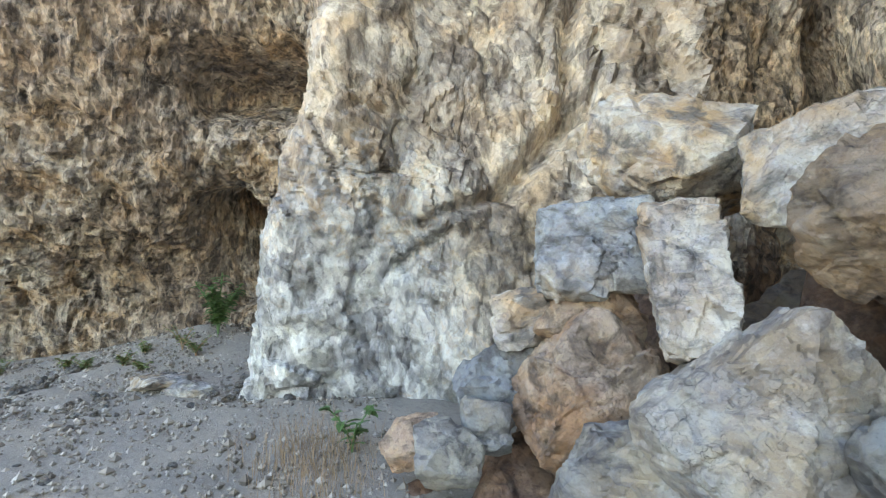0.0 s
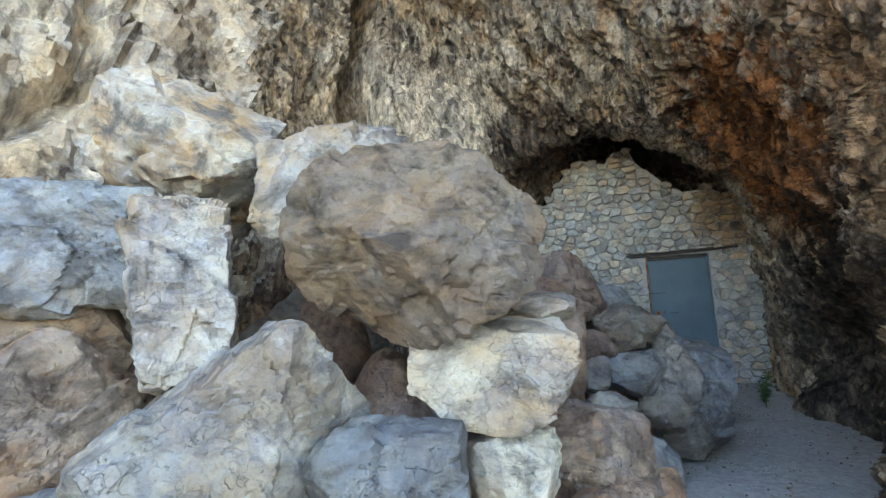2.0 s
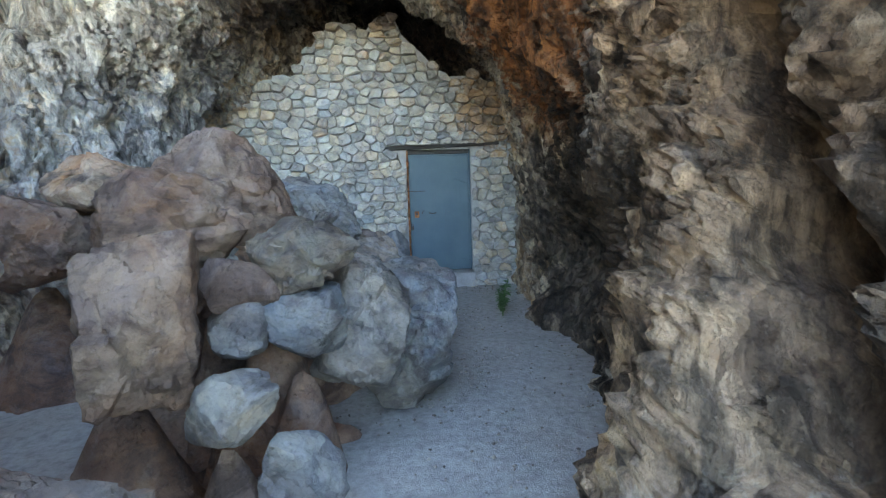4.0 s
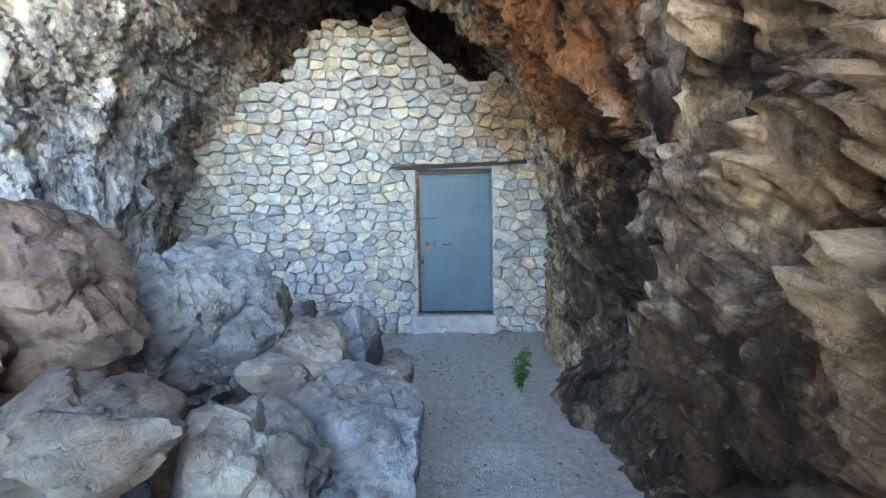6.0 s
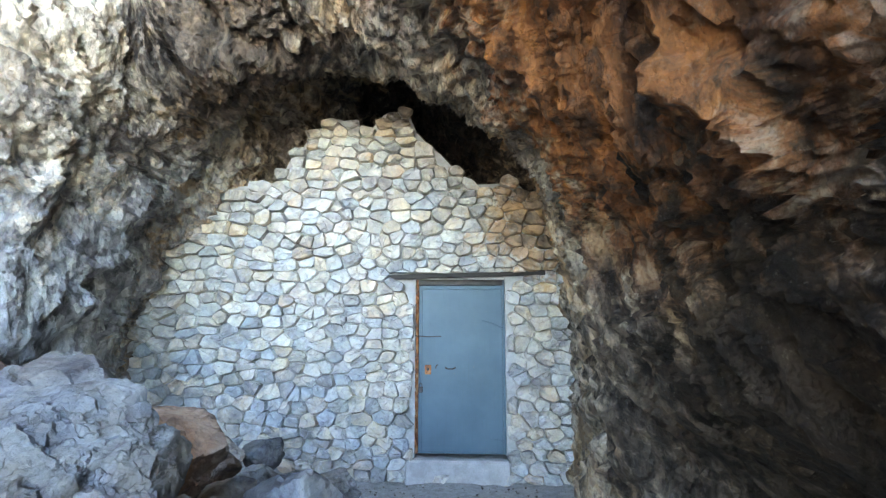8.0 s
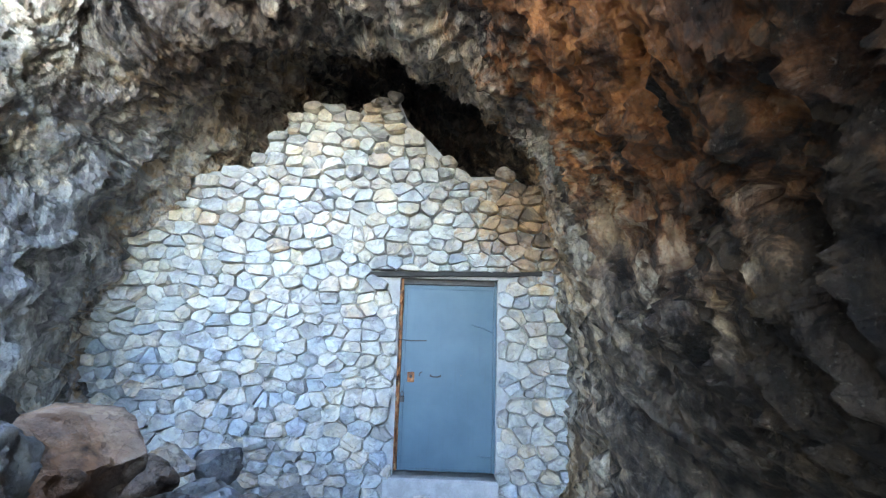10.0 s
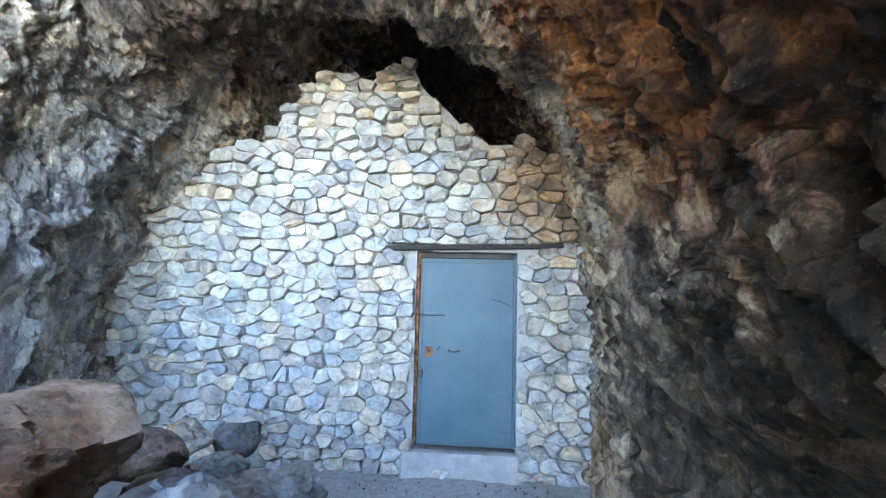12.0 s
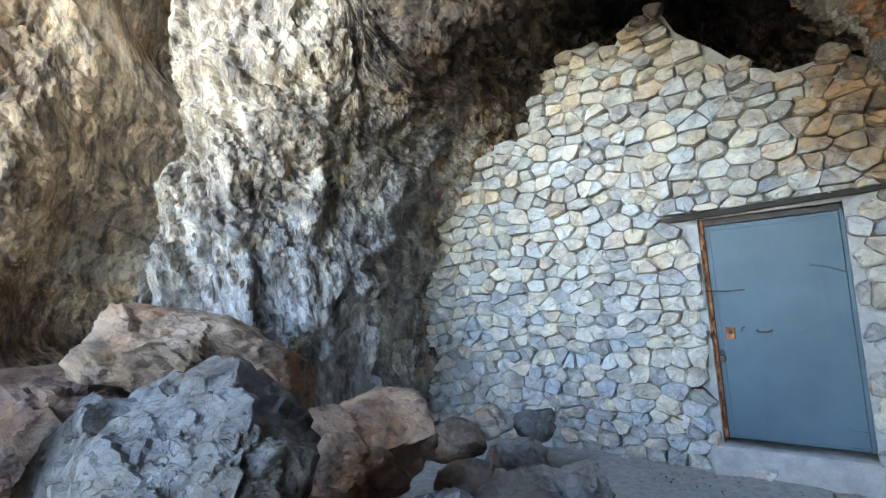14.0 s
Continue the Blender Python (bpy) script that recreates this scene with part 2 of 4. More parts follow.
def mortar_material():
    m, nt, bsdf = material("lime_mortar")
    v = coords(nt, world_space=True)
    n1 = noise_tex(nt, v, 7, 8, 0.65)
    n2 = noise_tex(nt, v, 60, 5, 0.7)
    col = mix(nt, ramp(nt, n1, (0.38, K), (0.62, W)), (0.34, 0.33, 0.31), (0.47, 0.455, 0.43))
    col = mix(nt, math_n(nt, 'MULTIPLY', ramp(nt, n2, (0.5, K), (0.7, W)), 0.4), col, (0.28, 0.26, 0.24))
    nt.links.new(col, bsdf.inputs["Base Color"])
    bsdf.inputs["Roughness"].default_value = 0.9
    b1 = bump(nt, bsdf, n1, 0.8, 0.03)
    bump(nt, bsdf, n2, 0.6, 0.01, b1)
    return m


MORTAR = mortar_material()


def paint_material():
    m, nt, bsdf = material("grey_blue_paint")
    v = coords(nt)
    n1 = noise_tex(nt, v, 2.2, 5, 0.6)
    n2 = noise_tex(nt, v, 60, 5, 0.7)
    drip = noise_tex(nt, coords(nt, (30, 30, 2.0)), 1.0, 5, 0.6)
    col = mix(nt, ramp(nt, n1, (0.35, K), (0.65, W)), (0.062, 0.108, 0.135), (0.08, 0.132, 0.16))
    col = mix(nt, math_n(nt, 'MULTIPLY', ramp(nt, drip, (0.55, K), (0.8, W)), 0.3), col, (0.05, 0.075, 0.085))
    spots = ramp(nt, noise_tex(nt, v, 24, 3, 0.5), (0.73, K), (0.77, W))
    col = mix(nt, math_n(nt, 'MULTIPLY', spots, 0.6), col, (0.16, 0.15, 0.13))
    nt.links.new(col, bsdf.inputs["Base Color"])
    bsdf.inputs["Roughness"].default_value = 0.58
    bump(nt, bsdf, math_n(nt, 'ADD', math_n(nt, 'MULTIPLY', n1, 2.0), math_n(nt, 'MULTIPLY', n2, 0.1)), 0.25, 0.02)
    return m


PAINT = paint_material()


def rust_material():
    m, nt, bsdf = material("rust")
    v = coords(nt)
    n1 = noise_tex(nt, v, 14, 7, 0.7)
    col = ramp(nt, n1, (0.35, (0.07, 0.04, 0.03)), (0.5, (0.33, 0.11, 0.03)), (0.68, (0.50, 0.30, 0.16)))
    nt.links.new(col, bsdf.inputs["Base Color"])
    bsdf.inputs["Roughness"].default_value = 0.85
    bump(nt, bsdf, n1, 0.6, 0.01)
    return m


RUST = rust_material()


def simple(name, col, rough=0.7, metal=0.0, var=0.3, scale=20):
    m, nt, bsdf = material(name)
    n1 = noise_tex(nt, coords(nt), scale, 6, 0.65)
    c = mix(nt, ramp(nt, n1, (0.35, K), (0.65, W)), tuple(x * (1 - var) for x in col), tuple(min(1, x * (1 + var)) for x in col))
    nt.links.new(c, bsdf.inputs["Base Color"])
    bsdf.inputs["Roughness"].default_value = rough
    bsdf.inputs["Metallic"].default_value = metal
    bump(nt, bsdf, n1, 0.3, 0.005)
    return m


STEEL = simple("weathered_steel", (0.05, 0.043, 0.04), 0.6, 0.4)
BEAM = simple("old_beam", (0.03, 0.024, 0.02), 0.85)


def gravel_material():
    m, nt, bsdf = material("loose_gravel")
    geo = nt.nodes.new("ShaderNodeNewGeometry")
    col = ramp(nt, geo.outputs["Random Per Island"], (0.0, (0.10, 0.085, 0.07)), (0.5, (0.22, 0.19, 0.155)), (0.85, (0.29, 0.26, 0.22)), (1.0, (0.38, 0.35, 0.31)))
    nt.links.new(col, bsdf.inputs["Base Color"])
    bsdf.inputs["Roughness"].default_value = 0.9
    return m


GRAVEL = gravel_material()
LEAF = simple("leaf_green", (0.06, 0.13, 0.035), 0.6, 0, 0.4, 8)
LEAF_PALE = simple("leaf_pale", (0.12, 0.17, 0.05), 0.6, 0, 0.4, 8)
DRY = simple("dry_stem", (0.25, 0.17, 0.10), 0.9)


# ---- building helpers ----
def mesh_object(name, verts, faces, mat, smoothed=False):
    me = bpy.data.meshes.new(name)
    me.from_pydata(verts, [], faces)
    me.materials.append(mat)
    if smoothed:
        me.polygons.foreach_set("use_smooth", [True] * len(me.polygons))
        me.set_sharp_from_angle(angle=radians(30))
    me.update()
    return new(name, me)


def part(name, bm, mat, parent, label=""):
    me = bpy.data.meshes.new(name)
    bm.to_mesh(me)
    bm.free()
    me.materials.append(mat)
    ob = new(name, me)
    ob.parent = parent
    return tagged(ob, label)


def box_bm(x0, y0, z0, x1, y1, z1, bevel=0.004):
    bm = bmesh.new()
    bmesh.ops.create_cube(bm, size=1)
    bmesh.ops.scale(bm, vec=(x1 - x0, y1 - y0, z1 - z0), verts=bm.verts)
    bmesh.ops.translate(bm, vec=((x0 + x1) / 2, (y0 + y1) / 2, (z0 + z1) / 2), verts=bm.verts)
    if bevel:
        bmesh.ops.bevel(bm, geom=list(bm.edges), offset=bevel, segments=1, affect='EDGES')
    return bm


def catmull(p, n):
    """Points of a smooth curve through the rows of p, n of them, along the first axis."""
    p = np.asarray(p, float)
    m = len(p)
    s = np.linspace(0, m - 1, n)
    i = np.minimum(s.astype(int), m - 2)
    t = (s - i).reshape((-1,) + (1,) * (p.ndim - 1))
    a, b, c, d = p[np.maximum(i - 1, 0)], p[i], p[i + 1], p[np.minimum(i + 2, m - 1)]
    return 0.5 * (2 * b + (c - a) * t + (2 * a - 5 * b + 4 * c - d) * t ** 2 + (3 * b - a - 3 * c + d) * t ** 3)


def fractal(v, octaves, lac=2.1, h=0.9):
    return noise.fractal(v, h, lac, octaves)


def ridged(v, octaves):
    total, amp = 0.0, 1.0
    for _ in range(octaves):
        total += amp * (1.0 - 2.0 * abs(noise.noise(v)))
        amp *= 0.5
        v = v * 2.13
    return total


# ---- the cliff: sections from the hollow behind the stone wall out to the open ----
def section(*pts):
    return np.array(pts, float)


SECTIONS = [
    section((-0.6, 2.6, 1.2), (-0.6, 2.6, 1.4), (-0.5, 2.6, 1.7), (-0.4, 2.6, 1.9), (-0.2, 2.6, 2.0), (0.0, 2.6, 1.9), (0.2, 2.6, 1.7), (0.2, 2.6, 1.4), (0.2, 2.6, 1.2)),
    section((-2.2, 2.0, -0.5), (-2.2, 2.0, 1.4), (-1.7, 2.0, 2.7), (-1.0, 2.1, 3.5), (-0.2, 2.1, 3.8), (0.6, 2.1, 3.5), (1.1, 2.0, 2.7), (1.5, 2.0, 1.5), (1.5, 2.0, -0.5)),
    section((-2.6, 1.2, -0.5), (-2.6, 1.2, 1.4), (-2.0, 1.2, 2.9), (-1.2, 1.3, 3.9), (-0.2, 1.3, 4.3), (0.7, 1.3, 3.9), (1.3, 1.2, 3.0), (1.75, 1.2, 1.5), (1.8, 1.2, -0.5)),
    section((-3.2, 0.05, -0.5), (-3.2, 0.05, 1.3), (-2.35, 0.05, 2.9), (-1.7, 0.0, 3.9), (-0.3, 0.0, 4.4), (0.7, 0.0, 3.9), (1.35, 0.0, 3.05), (1.72, 0.0, 1.8), (1.72, 0.0, -0.5)),
    section((-2.9, -1.2, -0.5), (-2.8, -1.27, 1.4), (-2.42, -1.2, 2.9), (-1.6, -1.25, 3.75), (-0.3, -1.2, 3.85), (0.55, -1.2, 3.4), (1.15, -1.2, 2.8), (1.5, -1.5, 1.9), (1.6, -1.5, -0.5)),
    section((-2.6, -2.0, -0.5), (-2.75, -2.0, 1.9), (-2.5, -1.75, 3.2), (-1.95, -1.5, 3.9), (-0.6, -1.9, 4.2), (0.5, -2.3, 3.3), (1.05, -2.2, 2.6), (1.4, -2.5, 1.6), (1.5, -2.5, -0.5)),
    section((-3.2, -2.9, -0.5), (-3.1, -2.7, 2.0), (-2.7, -2.3, 3.5), (-2.4, -1.6, 4.8), (-0.9, -2.5, 5.0), (0.7, -3.4, 3.3), (1.2, -3.5, 2.1), (1.55, -3.3, 1.1), (1.6, -3.3, -0.5)),
    section((-4.1, -3.9, -0.5), (-4.0, -3.5, 2.0), (-4.0, -3.0, 4.2), (-3.0, -1.5, 5.8), (-0.5, -3.2, 6.0), (0.75, -4.4, 3.2), (1.12, -4.3, 2.1), (1.28, -4.5, 1.4), (1.26, -4.6, -0.5)),
    section((-4.6, -5.3, -0.4), (-4.4, -5.0, 2.2), (-4.4, -3.8, 4.7), (-3.6, -2.4, 7.0), (-0.2, -4.2, 7.0), (0.8, -5.0, 3.2), (1.1, -5.4, 1.9), (1.04, -5.5, 1.0), (0.8, -5.8, -0.4)),
    section((-5.1, -6.9, -0.2), (-4.9, -7.0, 2.2), (-5.2, -6.5, 4.3), (-5.0, -5.0, 7.5), (-0.2, -5.8, 9.0), (0.95, -6.0, 3.4), (1.16, -6.3, 1.7), (0.96, -6.8, 0.6), (0.78, -6.9, -0.4)),
    section((-5.8, -8.35, 0.1), (-5.15, -8.0, 2.25), (-5.15, -7.7, 3.2), (-5.4, -7.0, 6.5), (-0.5, -8.0, 11.5), (1.5, -7.3, 4.0), (1.4, -7.5, 2.0), (1.25, -7.8, 0.6), (1.1, -8.0, -0.4)),
    section((-6.2, -9.75, 0.1), (-5.75, -9.4, 2.1), (-5.15, -9.1, 3.7), (-4.9, -8.8, 7.0), (-1.0, -10.0, 14.0), (3.0, -8.0, 6.0), (2.6, -8.1, 2.0), (2.5, -8.2, 0.6), (2.4, -8.3, -0.4)),
    section((-8.3, -8.3, 0.3), (-8.4, -8.1, 2.0), (-7.9, -8.5, 3.7), (-6.7, -9.2, 7.5), (-3.0, -10.5, 14.5), (6.0, -8.0, 8.0), (6.0, -8.1, 2.0), (6.0, -8.2, 0.6), (6.0, -8.2, -0.4)),
    section((-10.2, -11.2, 0.4), (-10.4, -11.0, 1.9), (-9.0, -10.9, 3.6), (-7.6, -10.6, 8.0), (-5.0, -11.5, 14.5), (11.0, -7.0, 9.0), (11.0, -7.0, 2.0), (11.0, -7.0, 0.6), (11.0, -7.0, -0.4)),
    section((-10.6, -13.5, 0.4), (-10.4, -13.4, 1.9), (-9.4, -13.3, 3.6), (-8.2, -13.2, 8.0), (-6.5, -13.5, 14.5), (17.0, -5.0, 9.0), (17.0, -5.0, 2.0), (17.0, -5.0, 0.6), (17.0, -5.0, -0.4)),
    section((-10.6, -18.0, 0.4), (-10.4, -18.0, 1.9), (-9.6, -18.0, 3.6), (-9.0, -18.0, 8.0), (-8.5, -18.0, 14.5), (24.0, -3.0, 9.0), (24.0, -3.0, 2.0), (24.0, -3.0, 0.6), (24.0, -3.0, -0.4)),
]
NU, NV = 480, 560


def smooth(a, b, x):
    t = min(1, max(0, (x - a) / (b - a)))
    return t * t * (3 - 2 * t)


# hollows and cracks in the rock: two ends, width, depth
HOLLOWS = [
    (Vector((-8.5, -10.2, 4.7)), Vector((-8.1, -9.2, 4.7)), 0.5, 1.7),
    (Vector((-9.46, -9.8, 2.9)), Vector((-9.5, -9.6, 2.0)), 0.5, 2.2),
    (Vector((-3.93, -2.35, 6.5)), Vector((-3.95, -2.8, 4.6)), 0.18, 1.3),
    (Vector((-3.95, -2.8, 4.6)), Vector((-3.8, -3.0, 3.2)), 0.24, 1.4),
    (Vector((-3.8, -3.0, 3.2)), Vector((-4.0, -3.5, 1.4)), 0.34, 1.4),
    (Vector((-5.25, -5.75, 5.5)), Vector((-4.92, -6.15, 3.4)), 0.13, 0.4),
    (Vector((-4.92, -6.15, 3.4)), Vector((-4.93, -7.05, 2.4)), 0.13, 0.35),
    (Vector((-4.93, -7.05, 2.4)), Vector((-5.2, -7.95, 2.05)), 0.07, 0.2),
    (Vector((1.14, -6.05, 1.75)), Vector((1.05, -6.41, 1.05)), 0.09, 0.45),
    (Vector((1.05, -6.41, 1.05)), Vector((0.93, -6.76, 0.45)), 0.11, 0.5),
    (Vector((0.9, -5.75, 2.13)), Vector((0.9, -5.72, 2.25)), 0.08, 0.2),
    (Vector((0.72, -6.33, 0.76)), Vector((0.74, -6.46, 0.6)), 0.09, 0.2),
    (Vector((-2.21, -2.05, 3.63)), Vector((-2.46, -1.93, 2.6)), 0.08, 0.2),
    (Vector((-2.75, -2.69, 3.15)), Vector((-2.84, -2.71, 2.55)), 0.08, 0.18),
    (Vector((-2.63, -1.15, 1.9)), Vector((-2.68, -1.74, 1.0)), 0.09, 0.22),
    (Vector((-2.57, -2.14, 1.8)), Vector((-2.69, -2.46, 1.0)), 0.08, 0.18),
    (Vector((1.45, -2.5, 0.5)), Vector((1.35, -4.2, 0.7)), 0.45, 0.6),
    (Vector((1.25, -4.4, 0.2)), Vector((1.05, -5.3, 0.25)), 0.35, 0.4),
    (Vector((-5.07, -8.16, 3.05)), Vector((-5.08, -8.21, 2.2)), 0.06, 0.14),
    (Vector((-5.23, -7.08, 3.96)), Vector((-5.1, -8.05, 3.53)), 0.07, 0.14),
    (Vector((-5.01, -7.67, 1.95)), Vector((-5.32, -8.16, 1.6)), 0.07, 0.16),
    (Vector((-5.1, -6.9, 1.3)), Vector((-5.17, -7.1, 2.1)), 0.14, 0.22),
]


def facets(p, scale, seed=0.0):
    """Broken rock faces: every cell has its own height and tilt."""
    q = p * scale + Vector((seed, seed, seed))
    c = noise.voronoi(q)[1][0]
    r = noise.cell_vector(c * 13.7 + Vector((0.37, 0.71, 0.13)))
    return (q - c).dot(r) * 1.1 + r.x * 0.45


def fissure(p, scale, width, seed=0.0):
    """1 along thin wandering lines, 0 elsewhere."""
    n = noise.noise(p * scale + Vector((seed, seed, seed)))
    return math.exp(-(n / width) ** 2) * max(0.0, min(1.0, 0.5 + 2.5 * noise.noise(p * (scale * 0.7) + Vector((seed + 4, 1, 2)))))


def hollow_depth(p):
    total = 0.0
    for a, b, width, depth in HOLLOWS:
        ab = b - a
        t = max(0.0, min(1.0, (p - a).dot(ab) / ab.length_squared))
        k = (p - a - ab * t).length_squared / (width * width)
        if k < 6:
            total += depth * math.exp(-k)
    return total


def build_cliff():
    grid = catmull(np.array(SECTIONS), NV)
    grid = catmull(grid.transpose(1, 0, 2), NU).transpose(1, 0, 2)
    du = np.gradient(grid, axis=1)
    dv = np.gradient(grid, axis=0)
    nrm = np.cross(du, dv)
    nrm /= np.linalg.norm(nrm, axis=2, keepdims=True) + 1e-9
    last = len(SECTIONS) - 1
    verts = []
    for j in range(NV):
        for i in range(NU):
            p = Vector(grid[j, i])
            n = Vector(nrm[j, i])
            w = p + Vector((noise.noise(p * 2.2), noise.noise(p * 2.2 + Vector((9, 0, 0))), noise.noise(p * 2.2 + Vector((0, 9, 0))))) * 0.14
            right = smooth(0.25, 0.8, p.x) * smooth(0.5, -0.8, p.y)
            q = Vector((w.x + w.z * 0.35, w.y * (1 + 0.3 * right) - w.z * (0.15 - 0.5 * right), w.z * 0.42))
            d = 0.14 * fractal(p * 0.75, 3)
            flute = smooth(-6.4, -7.4, p.x)
            bulge = smooth(-4.4, -5.0, p.x) * smooth(-6.0, -6.8, p.y) * (1 - flute)
            d += (0.13 * ridged(q * 1.5, 4) - 0.05) * (1 - 0.9 * bulge) * (1 - 0.45 * right)
            d += (0.08 * facets(q, 3.4) + 0.036 * facets(q, 8.0, 4.0)) * (1 - 0.9 * bulge) * (1 - 0.15 * right)
            if bulge > 0.01:
                d += (0.05 * facets(p, 2.0) + 0.024 * facets(w, 6.0, 2.0)) * bulge
            if right > 0.01:
                d += (0.06 * ridged(Vector((w.x * 1.5, w.y * 1.9 + w.z * 0.8, w.z * 0.45)), 4) - 0.07) * right
                d += 0.045 * facets(w, 5.5, 3.0) * right
            if flute > 0.01:
                d += 0.10 * ridged(Vector((p.x * 3.2, p.y * 3.2, p.z * 0.35)), 3) * flute * smooth(1.6, 2.6, p.z)
            d += 0.018 * ridged(q * 12, 2) * (1 - 0.7 * bulge)
            d += (0.016 * facets(w, 13.0, 7.0) + 0.010 * ridged(w * 24, 2)) * (1 - 0.6 * bulge)
            d -= (0.14 * fissure(q, 1.3, 0.055) + 0.06 * fissure(q, 3.1, 0.07, 5.0)) * (1 - 0.5 * bulge) * (1 - 0.3 * right)
            if p.y < 0.3:
                d -= hollow_depth(p)
            verts.append(p + n * (SIGN * d))
    faces = []
    for j in range(NV - 1):
        v = j / (NV - 1) * last
        for i in range(NU - 1):
            u = i / (NU - 1) * 8
            # past the overhang the shelter is open to the sky
            if v > 9.6 and 3.4 < u < 5.0:
                continue
            a = j * NU + i
            faces.append((a, a + 1, a + NU + 1, a + NU))
    return verts, faces


SIGN = 1.0
cv, cf = build_cliff()
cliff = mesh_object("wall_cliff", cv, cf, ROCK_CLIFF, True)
cliff.data.materials.append(ROCK_BULGE)


def paint_bulge():
    """The smooth pale swelling of the cliff beside the pile is rock of another bed."""
    slots = []
    for face in cf:
        p = cv[face[0]]
        edge = 0.35 * noise.noise(p * 1.3)
        slots.append(1 if p.x < -4.2 + edge and p.y < -4.6 + edge and p.x > -7.2 + edge * 0.5 and not (p.x < -6.4 and p.y > -9.0) else 0)
    cliff.data.polygons.foreach_set("material_index", slots)


paint_bulge()
tagged(cliff, "rough grey and tan limestone cliff overhanging the shelter", "cliff", kind="structure")


def build_mass():
    """Unseen mass above and behind the shelter, added to block sun and sky: a stepped block with a rough face."""
    outline = [(-6.5, 9.6), (-7.6, 11.5), (-7.8, 14.0), (-7.0, 17.0), (4.0, 19.0), (22.0, 19.0), (22.0, -1.0), (3.2, -1.0), (3.2, 9.6)]
    xs = np.linspace(-34, 30, 65)
    k = len(outline)
    verts = []
    for x in xs:
        for y, z in outline:
            n = 0.8 * fractal(Vector((x, y, z)) * 0.3, 3)
            verts.append((x, y + (n if y < 0 else 0), z + (n if z > 12 else 0)))
    faces = [(i * k + j, i * k + (j + 1) % k, (i + 1) * k + (j + 1) % k, (i + 1) * k + j) for i in range(len(xs) - 1) for j in range(k)]
    faces += [tuple(range(k)), tuple(reversed(range((len(xs) - 1) * k, len(xs) * k)))]
    return verts, faces


mv, mf = build_mass()
tagged(mesh_object("wall_mountain", mv, mf, ROCK_CLIFF), "unseen limestone mass above the rock shelter, added to block light", "cliff", kind="structure")


# ---- ground ----
def ground_z(x, y):
    z = -0.24
    z += 0.5 * smooth(-2.5, -6.2, x) * smooth(-6.0, -8.0, y)
    z += 0.25 * smooth(-8, -10.5, x)
    z += 0.55 * math.exp(-((x + 9.6) ** 2 + (y + 9.9) ** 2) / 3.5)
    return z


def build_ground():
    xs = sorted(set([-60, -40, -30, -22, -18] + list(np.arange(-15, 6.01, 0.1).round(2)) + [7, 9, 12, 18, 26, 40, 60]))
    ys = sorted(set([-90, -70, -50, -40, -32, -26, -22] + list(np.arange(-19, 3.01, 0.1).round(2)) + [5, 9, 15]))
    verts = []
    for y in ys:
        for x in xs:
            near = abs(x) < 15 and -19 < y < 3
            d = 0.03 * fractal(Vector((x, y, 0)) * 1.5, 4) + 0.012 * fractal(Vector((x, y, 3)) * 9, 3) if near else 0
            verts.append((x, y, ground_z(x, y) + d))
    n = len(xs)
    faces = [(j * n + i, j * n + i + 1, (j + 1) * n + i + 1, (j + 1) * n + i) for j in range(len(ys) - 1) for i in range(n - 1)]
    return verts, faces


gv, gf = build_ground()
tagged(mesh_object("ground", gv, gf, GROUND, True), "dusty grey gravel and trodden earth path", "ground", kind="structure")

# ---- the stone wall that closes the hollow ----
TOP = [(-3.3, 0.9), (-3.2, 1.2), (-3.04, 1.85), (-2.76, 2.36), (-2.42, 2.82), (-2.18, 2.96), (-1.62, 3.0), (-1.5, 3.26), (-1.26, 3.54), (-1.05, 3.77), (-0.9, 3.76), (-0.74, 3.62),
       (-0.57, 3.62), (-0.39, 3.84), (-0.14, 3.84), (-0.02, 3.56), (0.21, 3.36), (0.56, 2.97), (1.11, 2.98), (1.26, 2.82), (1.64, 2.37), (1.8, 1.9)]
DOOR = (-0.03, 0.95, -0.02, 1.86)


def wall_top(x):
    return float(np.interp(x, [p[0] for p in TOP], [p[1] for p in TOP]))


